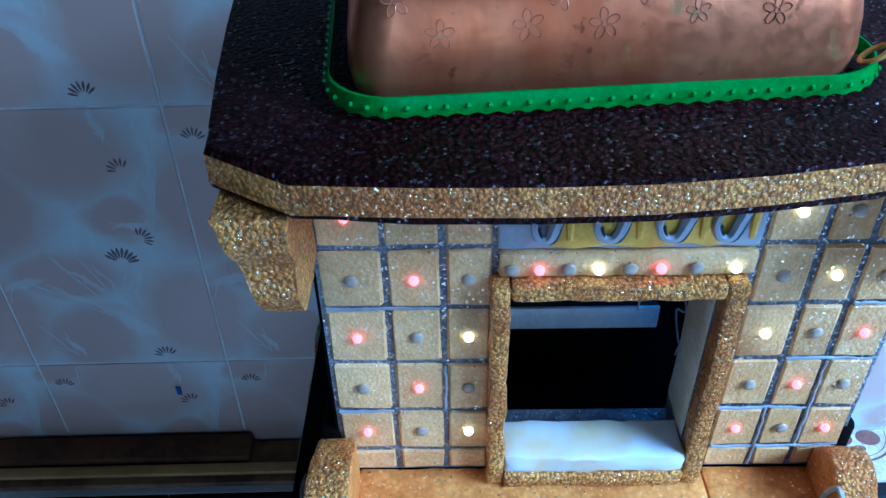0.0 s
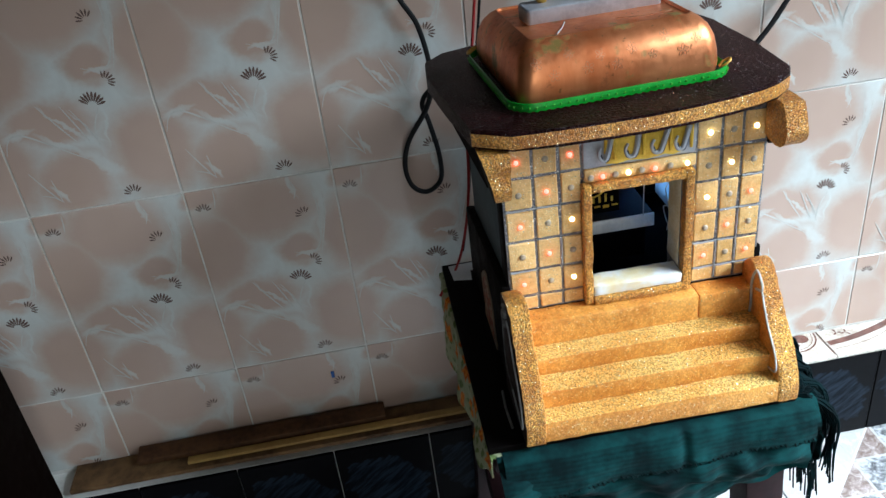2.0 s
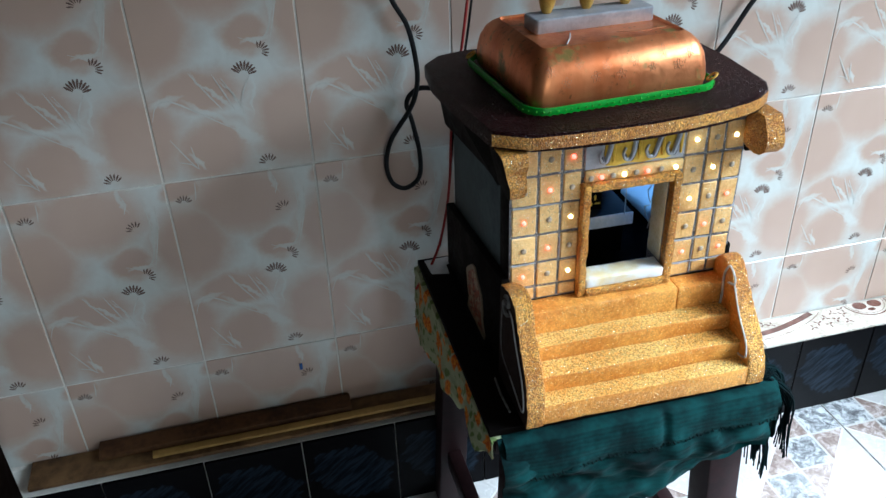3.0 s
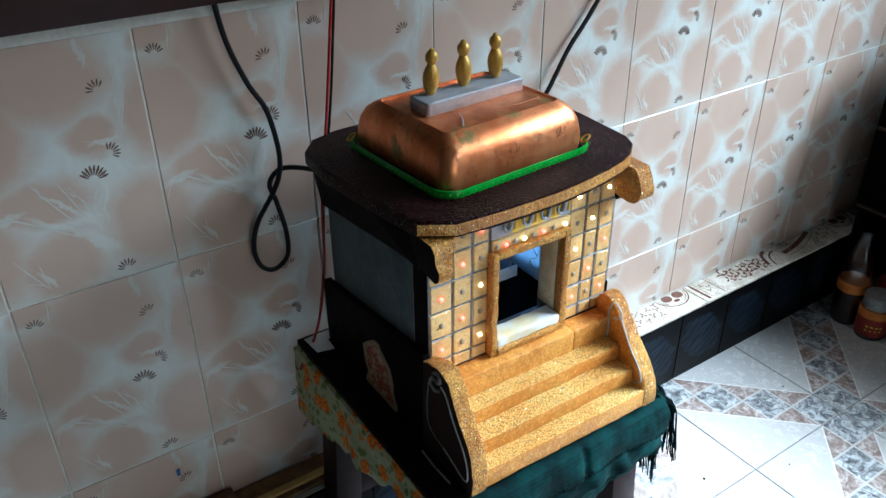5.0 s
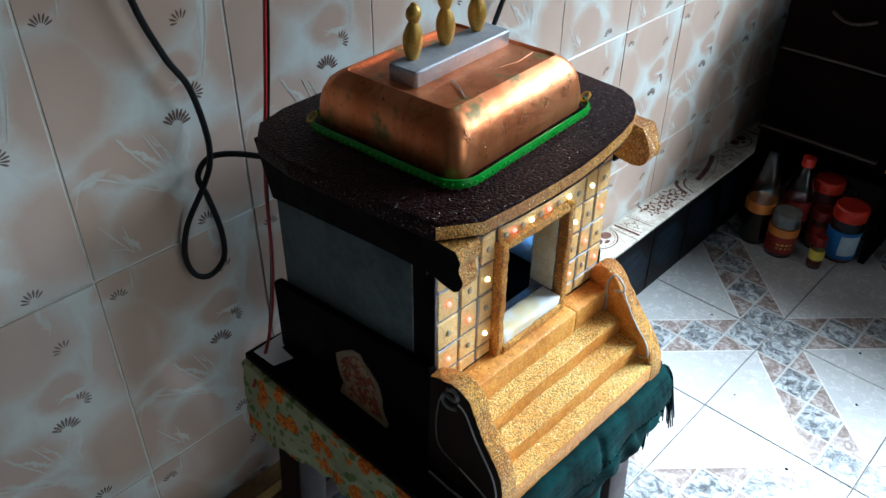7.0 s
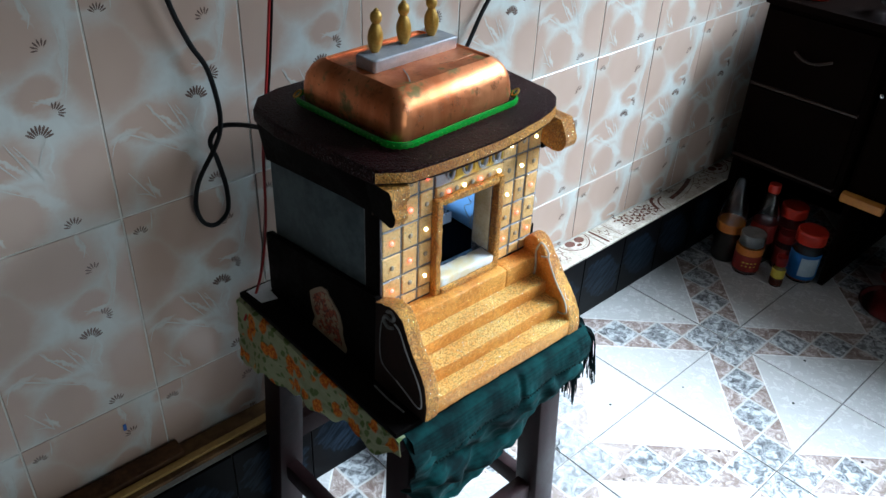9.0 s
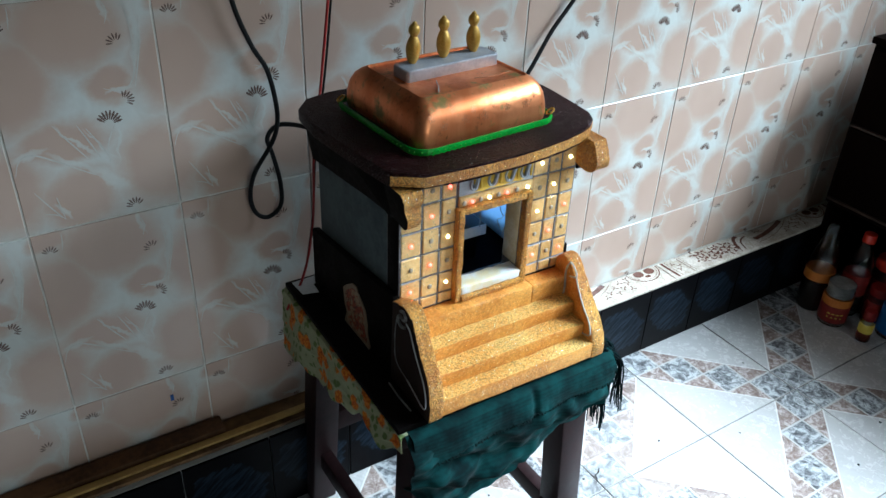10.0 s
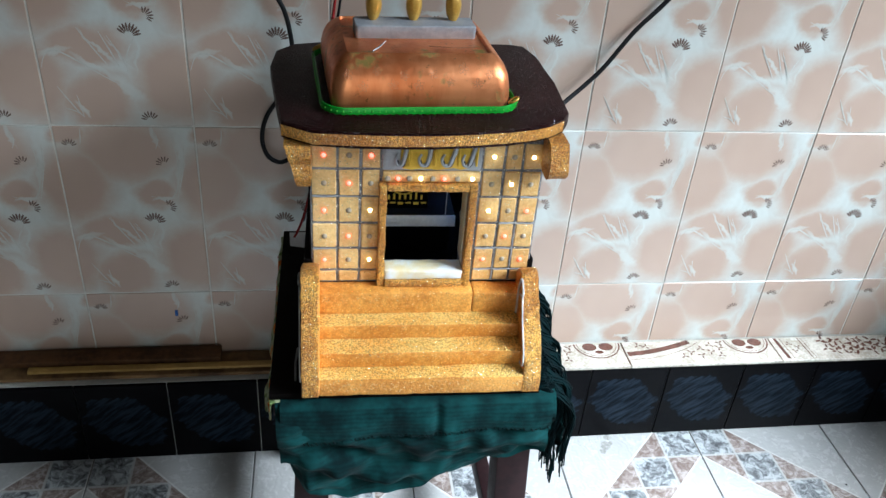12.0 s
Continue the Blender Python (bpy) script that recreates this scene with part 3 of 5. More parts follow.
# black lower body with a paper cut-out
part("body", box(-0.1280, 0.1280, 0.099, 0.352, 0.0, 0.080, 0.001), BLACK, shrine, "black painted lower body")
body = part("side_board", prism([(0.098, 0.0), (0.352, 0.0), (0.352, 0.098), (0.098, 0.130)], "x", -0.1405, -0.1284, 0.003), BLACK, shrine, "black painted lower side board")
part("side_board", prism([(0.098, 0.0), (0.352, 0.0), (0.352, 0.098), (0.098, 0.130)], "x", 0.1284, 0.1405, 0.003), BLACK, shrine, "black painted lower side board")
cut = [(0.242, 0.059), (0.231, 0.069), (0.213, 0.082), (0.200, 0.084), (0.195, 0.077), (0.187, 0.072), (0.180, 0.066), (0.173, 0.060), (0.170, 0.050), (0.167, 0.040), (0.168, 0.028), (0.164, 0.017), (0.159, 0.009), (0.162, 0.001), (0.190, 0.001), (0.220, 0.001), (0.240, 0.001), (0.237, 0.010), (0.232, 0.021), (0.238, 0.033), (0.240, 0.043)]
cutout = part("paper_cutout", prism(cut, "x", -0.1420, -0.1402), CARD, body, "cream paper cut-out with a red print")
inner = [(0.204 + (y - 0.204) * 0.80, 0.040 + (z - 0.040) * 0.84) for y, z in cut]
part("print", prism(inner, "x", -0.1423, -0.1419), CUTOUT, cutout, "red and cream printed pattern")

part("base_board", box(-0.181, 0.146, 0.006, 0.372, -0.0090, -0.0002, 0.001), BLACK, shrine, "black base board")

# the three steps and the band behind them
for name, y0, z0, z1 in (("step", 0.0, 0.0, 0.0255), ("step", 0.0215, 0.0250, 0.0472), ("step", 0.0480, 0.0467, 0.0672)):
    b = rough_box(-0.1228, 0.1222, y0, 0.0985, z0, z1, 0.0006, 0.008)
    for v in b.verts:
        v.co.y += 0.0013 * noise.noise(Vector((v.co.x * 22, z1 * 90, 1.0))) * (v.co.y < y0 + 0.004)
        v.co.z += 0.0011 * noise.noise(Vector((v.co.x * 26, v.co.y * 30, z1 * 70))) * (v.co.z > z1 - 0.004)
    # Risers smooth, treads beaded; the risers' weaker light is also in their colour.
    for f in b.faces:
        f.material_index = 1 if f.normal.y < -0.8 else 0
    part(name, b, (GOLD_STEP, GOLD_SMOOTH_SHADED), shrine, "gold painted step")
part("band", rough_box(-0.1228, 0.0632, 0.0715, 0.0983, 0.0668, 0.0968, 0.0006, 0.008), GOLD_SMOOTH_SHADED, shrine, "gold band behind the steps")
part("band", rough_box(0.0640, 0.1222, 0.0722, 0.0983, 0.0668, 0.0962, 0.0006, 0.008), GOLD_SMOOTH_SHADED, shrine, "short gold band piece behind the steps")


LEFT_EDGE = ((-0.003, 0.0), (-0.004, 0.028), (0.0, 0.053), (0.012, 0.075), (0.026, 0.095), (0.037, 0.117), (0.046, 0.131), (0.058, 0.137), (0.076, 0.134), (0.095, 0.126))
RIGHT_EDGE = ((-0.002, 0.0), (-0.002, 0.020), (0.007, 0.045), (0.025, 0.067), (0.042, 0.087), (0.054, 0.104), (0.064, 0.117), (0.077, 0.1245), (0.090, 0.122), (0.0975, 0.112))


def side_panel(x0, x1, edge, outer):
    """A hand-cut scrolled cheek of the steps, its rim rough with glitter, its outer face dull brown."""
    line = curve_through([(y, z, 0) for y, z in edge], 7)
    pts = [(p.x, p.y) for p in line] + [(0.0978, 0.0)]
    b = prism(pts, "x", x0, x1)
    keep = [e for e in b.edges if len(e.link_faces) == 2 and e.calc_face_angle(0) > 1.2]
    bmesh.ops.bevel(b, geom=keep, offset=0.0026, segments=2, profile=0.5, affect="EDGES")
    for k in range(1, 4):
        bmesh.ops.bisect_plane(b, geom=b.verts[:] + b.edges[:] + b.faces[:], plane_co=(x0 + (x1 - x0) * k / 4, 0, 0), plane_no=(1, 0, 0))
    for v in b.verts:
        if v.co.z > 0.002:
            v.co += 0.0009 * noise.noise_vector(v.co * 120) + 0.0012 * noise.noise_vector(v.co * 40)
    for f in b.faces:
        if f.normal.x * outer > 0.7:
            f.material_index = 1
        elif f.normal.x * -outer > 0.7:
            f.material_index = 2
    return part("side_panel", b, (GOLD, BROWN_FACE, GOLD_SMOOTH_SHADED), shrine, "scrolled gold side panel")


left_panel, right_panel = side_panel(-0.1430, -0.1216, LEFT_EDGE, -1), side_panel(0.1206, 0.1425, RIGHT_EDGE, 1)


def piping(parent, x, pts, r=0.0013, mat=WHITE_LINE):
    line = curve_through([(x, y, z) for y, z in pts], 6)
    part("piping", tube(line, r, 6), mat, parent, "white glued piping line")


piping(left_panel, -0.1440, [(0.070, 0.128), (0.061, 0.131), (0.056, 0.124), (0.063, 0.119), (0.072, 0.120), (0.076, 0.112), (0.068, 0.106), (0.058, 0.110)], 0.0022, DULL_LINE)
piping(left_panel, -0.1440, [(0.056, 0.118), (0.046, 0.112), (0.035, 0.092), (0.026, 0.078), (0.012, 0.058), (0.005, 0.040), (0.004, 0.022), (0.012, 0.017), (0.030, 0.024), (0.052, 0.032)], 0.0009, WHITE_LINE)
piping(left_panel, -0.1440, [(0.080, 0.108), (0.084, 0.080), (0.083, 0.050), (0.074, 0.038), (0.052, 0.032)], 0.0008, DULL_LINE)
part("stick", tube([Vector((-0.1500, 0.088, 0.0013)), Vector((-0.1520, 0.060, 0.0015)), Vector((-0.1510, 0.028, 0.0013))], 0.0014, 6), DULL_LINE, shrine, "thin white stick lying on the board")
piping(right_panel, 0.1196, [(0.072, 0.058), (0.070, 0.080), (0.072, 0.105), (0.064, 0.122), (0.052, 0.115), (0.050, 0.106), (0.062, 0.101)], 0.0014)
piping(right_panel, 0.1196, [(0.050, 0.106), (0.038, 0.085), (0.027, 0.070), (0.012, 0.053), (0.007, 0.036), (0.018, 0.030), (0.030, 0.031)], 0.0012)

# facade: silver-grey backing with an opening, cream tiles set on it
WX0, WX1, WZ0, WZ1 = -0.0450, 0.0500, 0.1255, 0.2275
FX0, FX1, FZ0, FZ1 = -0.1310, 0.1350, 0.0968, 0.3000
bm = bmesh.new()
gx, gz = (FX0, WX0, WX1, FX1), (FZ0, WZ0 - 0.0185, WZ1, FZ1)
grid = {(i, j, k): bm.verts.new((gx[i], (0.0985, 0.130)[k], gz[j])) for i in range(4) for j in range(4) for k in range(2)}
for i in range(3):
    for j in range(3):
        if (i, j) != (1, 1):
            for k in range(2):
                bm.faces.new([grid[q] for q in ((i, j, k), (i + 1, j, k), (i + 1, j + 1, k), (i, j + 1, k))])
for a, b in [((i, j), (i + 1, j)) for i in range(3) for j in (0, 3)] + [((i, j), (i, j + 1)) for i in (0, 3) for j in range(3)] + [((1, 1), (2, 1)), ((1, 2), (2, 2)), ((1, 1), (1, 2)), ((2, 1), (2, 2))]:
    bm.faces.new([grid[q] for q in ((*a, 0), (*b, 0), (*b, 1), (*a, 1))])
facade = part("facade", bm, SILVER_LINE, shrine, "silver-grey painted facade backing")
ROWS_Z = (0.0972, 0.1145, 0.1455, 0.1805, 0.2160, 0.2510, 0.2860)
COLS = ((-0.1305, -0.1005, -0.0745, -0.0515), (0.0630, 0.0890, 0.1100, 0.1345))
LIT = {(0, 0, 0): "r", (0, 0, 2): "w", (0, 1, 1): "r", (0, 2, 0): "r", (0, 2, 2): "w", (0, 3, 1): "r", (0, 4, 0): "r", (0, 4, 2): "r",
       (1, 0, 0): "r", (1, 0, 2): "r", (1, 1, 1): "r", (1, 2, 0): "w", (1, 2, 2): "r", (1, 3, 1): "w", (1, 4, 0): "w", (1, 4, 2): "w"}


def bulb(x, y, z, kind, parent):
    mat = {"r": LED_RED, "w": LED_WHITE}.get(kind, LED_OFF)
    b = ball((0, 0, 0), 0.0024 if kind else 0.0034, 1.0)
    if not kind:
        for v in b.verts:
            v.co.y *= 0.40
    ob = part("bulb", b, mat, parent, {"r": "lit red bulb", "w": "lit warm white bulb"}.get(kind, "unlit clear bulb"))
    ob.location = (x, y, z)


rng = random.Random(4)
for side, cols in enumerate(COLS):
    for i, (xa, xb) in enumerate(zip(cols, cols[1:])):
        for j, (za, zb) in enumerate(zip(ROWS_Z, ROWS_Z[1:])):
            g, d = 0.0017, rng.uniform(-0.0003, 0.0003)
            b = box(xa + g, xb - g, 0.0970 + d, 0.0995, za + g, zb - g, 0.0009, 1)
            for v in b.verts:
                v.co.x += rng.uniform(-0.0006, 0.0006)
                v.co.z += rng.uniform(-0.0006, 0.0006)
            part("tile", b, CREAM_TILE, facade)
            if j > 0:
                bulb((xa + xb) / 2, 0.0962, (za + zb) / 2, LIT.get((side, j - 1, i)), facade)

# silver paint dabbed along some joints
rng = random.Random(12)
for x0, z0, x1, z1 in ((0.066, 0.1145, 0.133, 0.1150), (0.064, 0.1457, 0.111, 0.1450), (0.0885, 0.100, 0.0890, 0.144), (0.1100, 0.117, 0.1103, 0.178), (0.090, 0.1806, 0.134, 0.1804), (0.112, 0.2164, 0.134, 0.2160), (-0.129, 0.1457, -0.101, 0.1452), (-0.129, 0.2162, -0.076, 0.2158), (-0.0745, 0.148, -0.0743, 0.178)):
    q = [Vector((x0 + (x1 - x0) * k / 9 + rng.uniform(-0.0005, 0.0005), 0.0972 + rng.uniform(-0.0005, 0.0003), z0 + (z1 - z0) * k / 9 + rng.uniform(-0.0006, 0.0006))) for k in range(10)]
    part("silver_dab", tube(q, 0.0010, 6, r_end=0.0006), SILVER, facade, "dabbed silver paint line")

# window surround, lintel and sign
for b in ((-0.0535, -0.0448, 0.086, 0.0985, 0.0970, 0.2365), (0.0500, 0.0595, 0.086, 0.0985, 0.0970, 0.2365),
          (-0.0446, 0.0498, 0.0870, 0.0985, 0.2275, 0.2365), (-0.0446, 0.0498, 0.0845, 0.0985, 0.0970, 0.1070)):
    part("window_bar", rough_box(*b, 0.0010, 0.006), GOLD, facade, "gold glitter window surround")
part("sill", rough_box(-0.0446, 0.0498, 0.0865, 0.1120, 0.1072, 0.1195, 0.0012), FOAM, facade, "white foam window sill")
part("jamb", rough_box(0.0490, 0.0530, 0.0988, 0.1298, 0.1202, 0.2270, 0.0006), JAMB, facade, "cream painted foam jamb")
lintel = part("lintel", rough_box(-0.0500, 0.0615, 0.0930, 0.0985, 0.2370, 0.2500, 0.0006), CREAM_TILE, facade, "cream lintel with a row of bulbs")
for x, kind in ((-0.0445, ""), (-0.0325, "r"), (-0.0200, ""), (-0.0070, "w"), (0.0065, ""), (0.0200, "r"), (0.0350, ""), (0.0520, "w")):
    bulb(x, 0.0915, 0.2425, kind, lintel)
sign = part("sign", rough_box(-0.0510, 0.0615, 0.0945, 0.0985, 0.2512, 0.2860, 0.0006), SILVER, facade, "silver sign with raised yellow shapes")
plate = [(-0.0290, 0.2545), (-0.0250, 0.2590), (-0.0310, 0.2660), (-0.0300, 0.2855), (0.0520, 0.2855), (0.0500, 0.2720), (0.0530, 0.2650), (0.0470, 0.2560), (0.0380, 0.2535), (0.0300, 0.2555), (0.0120, 0.2530), (-0.0060, 0.2550), (-0.0180, 0.2530)]
part("yellow_plate", prism(plate, "y", 0.0924, 0.0946, 0.0008), YELLOW, sign, "raised yellow plate with an uneven edge")
for cx, w, lean in ((-0.0310, 0.0100, 0.20), (-0.0040, 0.0120, 0.05), (0.0220, 0.0125, 0.30), (0.0445, 0.0105, 0.25)):
    q = curve_through([(cx - w * 0.30, 0.0916, 0.2730), (cx - w * 0.52, 0.0914, 0.2670), (cx - w * 0.30, 0.0912, 0.2602), (cx + w * 0.16, 0.0912, 0.2600), (cx + w * 0.44, 0.0912, 0.2690), (cx + w * 0.50 + 0.012 * lean, 0.0914, 0.2830)], 5)
    part("silver_stroke", tube(q, 0.0013, 7, r_end=0.0031), SILVER, sign, "silver painted hook stroke")
    # Shade beside each raised hook, put in as a thin dark stroke.
    part("dark_stroke", tube([p + Vector((0.0021, -0.0006, -0.0011)) for p in q[5:]], 0.0009, 5, r_end=0.0006), NAVY, sign, "dark stroke painting the shade beside a hook")
    fan_q = [Vector((cx + w * 0.95, 0.0920, 0.2830)), Vector((cx + w * 0.98, 0.0914, 0.2700)), Vector((cx + w * 1.02, 0.0918, 0.2590))]
    part("raised_shape", tube(fan_q, 0.0026, 7, r_end=0.0014), YELLOW, sign, "raised yellow ridge")

# box behind the facade
part("side_wall", box(-0.1305, -0.121, 0.1302, 0.338, 0.085, 0.3000, 0.001), (GREY_PANEL,), shrine, "dull grey painted side wall")
part("corner_strip", box(-0.1328, -0.1312, 0.099, 0.126, 0.125, 0.3000, 0.0006), BLACK, shrine, "black corner strip")
part("side_wall", box(0.1120, 0.1180, 0.1302, 0.342, 0.0835, 0.3000, 0.0005), FOAM_WALL, shrine, "white foam side wall with the blue of daylight in its colour")
part("back_wall", box(-0.1208, 0.1118, 0.333, 0.342, 0.0835, 0.3000), INSIDE, shrine, "black back wall")
part("inner_floor", box(-0.1208, 0.1118, 0.1302, 0.3328, 0.0803, 0.0833), INSIDE, shrine, "black inner floor")
part("inner_lining", box(-0.1208, -0.1178, 0.1302, 0.3328, 0.0900, 0.299), INSIDE, shrine, "black inner lining")
block = part("inner_block", box(-0.078, 0.046, 0.188, 0.300, 0.0836, 0.1305), INSIDE, shrine, "black cloth covered block")
shelf = part("shelf", box(-0.085, 0.050, 0.1745, 0.305, 0.1308, 0.1458, 0.001), NAVY, shrine, "dark navy shelf inside")
part("foil_edge", box(-0.085, 0.0505, 0.172, 0.1744, 0.1302, 0.1462, 0.0006), FOIL, shelf, "silver foil front edge")
card = part("picture_card", prism([(-0.048, 0.1465), (0.016, 0.1465), (0.014, 0.224), (-0.048, 0.224)], "y", 0.1905, 0.1960), INSIDE, shrine, "black card with gold lines")
bm = bmesh.new()
for k in range(6):
    box(-0.043 + 0.010 * k, -0.036 + 0.010 * k, 0.1898, 0.1905, 0.1525 + 0.0015 * (k % 2), 0.1560, bm=bm)
for r in (0.0125, 0.0185):
    tube([Vector((-0.016 + r * math.cos(radians(a)), 0.1900, 0.186 + r * math.sin(radians(a)))) for a in range(0, 360, 20)], 0.0010, 5, True, bm=bm)
for k in range(7):
    box(-0.036 + 0.007 * k, -0.0335 + 0.007 * k, 0.1898, 0.1905, 0.160, 0.166 + 0.002 * (k % 3), bm=bm)
for k in range(8):
    c, d = math.cos(k * math.pi / 4), math.sin(k * math.pi / 4)
    tube([Vector((-0.016 + 0.005 * c, 0.1900, 0.186 + 0.005 * d)), Vector((-0.016 + 0.011 * c, 0.1900, 0.186 + 0.011 * d))], 0.0009, 5, bm=bm)
part("gold_drawing", bm, YELLOW, card, "thin gold line drawing")
part("hanging_thread", tube([Vector((0.036, 0.168, 0.300)), Vector((0.037, 0.169, 0.220)), Vector((0.0365, 0.169, 0.147))], 0.0006, 5), WHITE_LINE, shrine, "thin white hanging thread")
bm = bmesh.new()
tube(curve_through([(0.0535, 0.134, 0.222), (0.0525, 0.135, 0.206), (0.0520, 0.140, 0.196), (0.0530, 0.148, 0.186), (0.0525, 0.138, 0.176), (0.0520, 0.134, 0.186), (0.0530, 0.140, 0.172), (0.0520, 0.150, 0.164), (0.0530, 0.140, 0.150), (0.0525, 0.134, 0.160), (0.0520, 0.138, 0.142)], 6), 0.0006, 5, bm=bm)
part("loose_wire", bm, WHITE_LINE, shrine, "thin loose white wires")

# roof slab with a bowed golden front, and scrolled brackets
plan = [(-0.160, 0.086), (-0.159, 0.071), (-0.126, 0.0500), (-0.085, 0.0475), (-0.040, 0.0465), (0.0, 0.0475), (0.040, 0.0520), (0.080, 0.0590), (0.110, 0.0670), (0.130, 0.0765), (0.149, 0.0930), (0.159, 0.1120),
        (0.162, 0.200), (0.160, 0.290), (0.150, 0.331), (0.130, 0.338), (-0.120, 0.322), (-0.154, 0.314), (-0.176, 0.287), (-0.180, 0.235), (-0.173, 0.180), (-0.166, 0.125)]
bm = bmesh.new()
n = len(plan)
lo = [bm.verts.new((x, y, 0.3005)) for x, y in plan]
hi = [bm.verts.new((x, y, 0.3185)) for x, y in plan]
bm.faces.new(lo[::-1])
bm.faces.new(hi)
for i in range(n):
    f = bm.faces.new((lo[i], lo[(i + 1) % n], hi[(i + 1) % n], hi[i]))
    mid = (plan[i][1] + plan[(i + 1) % n][1]) / 2
    f.material_index = 1 if mid < 0.102 and i < 11 and i > 0 else 0
bmesh.ops.bevel(bm, geom=[e for e in bm.edges if abs(e.verts[0].co.z - e.verts[1].co.z) < 1e-5 and len(e.link_faces) == 2], offset=0.0028, segments=2, profile=0.5, affect="EDGES")
roof = part("roof", bm, (ROOF, GOLD), shrine, "dark brown glitter roof slab with a gold front edge")
LEFT_SCROLL = ((0.052, 0.3000), (0.050, 0.288), (0.055, 0.277), (0.052, 0.264), (0.056, 0.254), (0.064, 0.2465), (0.078, 0.2475), (0.0955, 0.252))
RIGHT_SCROLL = ((0.066, 0.3000), (0.060, 0.290), (0.054, 0.277), (0.054, 0.269), (0.060, 0.261), (0.070, 0.2560), (0.084, 0.256), (0.0955, 0.260))
for x0, x1, scroll, outer in ((-0.1440, -0.1285, LEFT_SCROLL, -1), (0.1300, 0.1510, RIGHT_SCROLL, 1)):
    line = curve_through([(y, z, 0) for y, z in scroll], 5)
    b = prism([(p.x, p.y) for p in line] + [(0.0955, 0.3000)], "x", x0, x1)
    for k in range(1, 4):
        bmesh.ops.bisect_plane(b, geom=b.verts[:] + b.edges[:] + b.faces[:], plane_co=(x0 + (x1 - x0) * k / 4, 0, 0), plane_no=(1, 0, 0))
    for v in b.verts:
        if outer < 0 and v.co.x < -0.140:
            v.co.x -= 0.012 * max(0.0, (v.co.z - 0.2465) / 0.0535) ** 1.5
        if v.co.z < 0.298:
            v.co += 0.0009 * noise.noise_vector(v.co * 120) + 0.0010 * noise.noise_vector(v.co * 45)
    for f in b.faces:
        if outer < 0 and f.normal.x < -0.7:
            f.material_index = 1
    part("bracket", b, (GOLD, BLACK), roof, "scrolled gold bracket")
# black cornice boards under the eaves
for near, far in ((-0.1455, -0.1330), (0.1500, 0.1355)):
    b = prism([(0.0960, 0.3000), (0.0960, 0.2470), (0.110, 0.2500), (0.150, 0.2470), (0.200, 0.2410), (0.270, 0.2330), (0.322, 0.2260), (0.322, 0.3000), (0.270, 0.3000), (0.150, 0.3000)], "x", min(near, far), max(near, far), 0.001)
    for v in b.verts:
        if abs(v.co.x - near) < 0.004 and v.co.z > 0.29 and v.co.y > 0.12:
            v.co.x += 0.010 if near > 0 else (-0.022 if v.co.y < 0.3 else -0.012)
    part("cornice", b, BLACK, roof, "black cornice board under the eaves")

# copper dome on a green rim, silver block with finials
DOME = SHRINE @ pose(-0.0150, 0.1915, 0.3190, 0, 0, 4.3)
dome = thing("copper_dome", DOME, "copper coloured box dome with green rim on the shrine roof", "dome")
SHELL = ((0.0985, 0.0865, 0.014, 0.003), (0.1000, 0.0880, 0.015, 0.012), (0.0995, 0.0874, 0.016, 0.024), (0.0972, 0.0850, 0.016, 0.036), (0.0925, 0.0790, 0.015, 0.0465), (0.0862, 0.0710, 0.011, 0.0530), (0.0812, 0.0648, 0.008, 0.0562),
         (0.0800, 0.0635, 0.007, 0.0570), (0.0790, 0.0625, 0.007, 0.0570), (0.0784, 0.0619, 0.007, 0.0546), (0.0778, 0.0612, 0.006, 0.0546), (0.060, 0.024, 0.005, 0.0556))
b = loft(SHELL)
for v in b.verts:
    v.co += 0.0007 * noise.noise_vector(v.co * 34)
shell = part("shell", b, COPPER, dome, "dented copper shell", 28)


def front_of_shell(z):
    for (_, ya, _, za), (_, yb, _, zb) in zip(SHELL, SHELL[1:]):
        if za <= z <= zb:
            return -(ya + (yb - ya) * (z - za) / (zb - za))
    return -SHELL[0][1]


# pressed flowers: five loops of thin raised line each
rng = random.Random(31)
for k in range(11):
    fx, fz = -0.078 + 0.0150 * k + rng.uniform(-0.003, 0.003), (0.030 if k % 2 else 0.042) + rng.uniform(-0.003, 0.003)
    b, turn, size = bmesh.new(), rng.uniform(0, 1.2), rng.uniform(0.0034, 0.0046)
    for p in range(5):
        a = turn + p * 2 * math.pi / 5
        loop = []
        for q in range(9):
            c = 2 * math.pi * q / 9
            u, v = size * (0.75 + 0.55 * math.cos(c)), size * 0.34 * math.sin(c)
            x, z = fx + u * math.cos(a) - v * math.sin(a), fz + u * math.sin(a) + v * math.cos(a)
            loop.append(Vector((x, front_of_shell(z), z)))
        tube(loop, 0.00030, 5, True, b)
    part("pressed_flower", b, COPPER_LIGHT, shell, "flower pressed into the copper")
# green strip rim with a scalloped foot and small beads
outline = round_rect(0.1085, 0.0970, 0.026, 8)
dense = []
for (xa, ya), (xb, yb) in zip(outline, outline[1:] + outline[:1]):
    steps = max(1, int(math.hypot(xb - xa, yb - ya) / 0.0016))
    dense += [(xa + (xb - xa) * k / steps, ya + (yb - ya) * k / steps) for k in range(steps)]
bm, rings, run_on, beads = bmesh.new(), [], 0.0, []
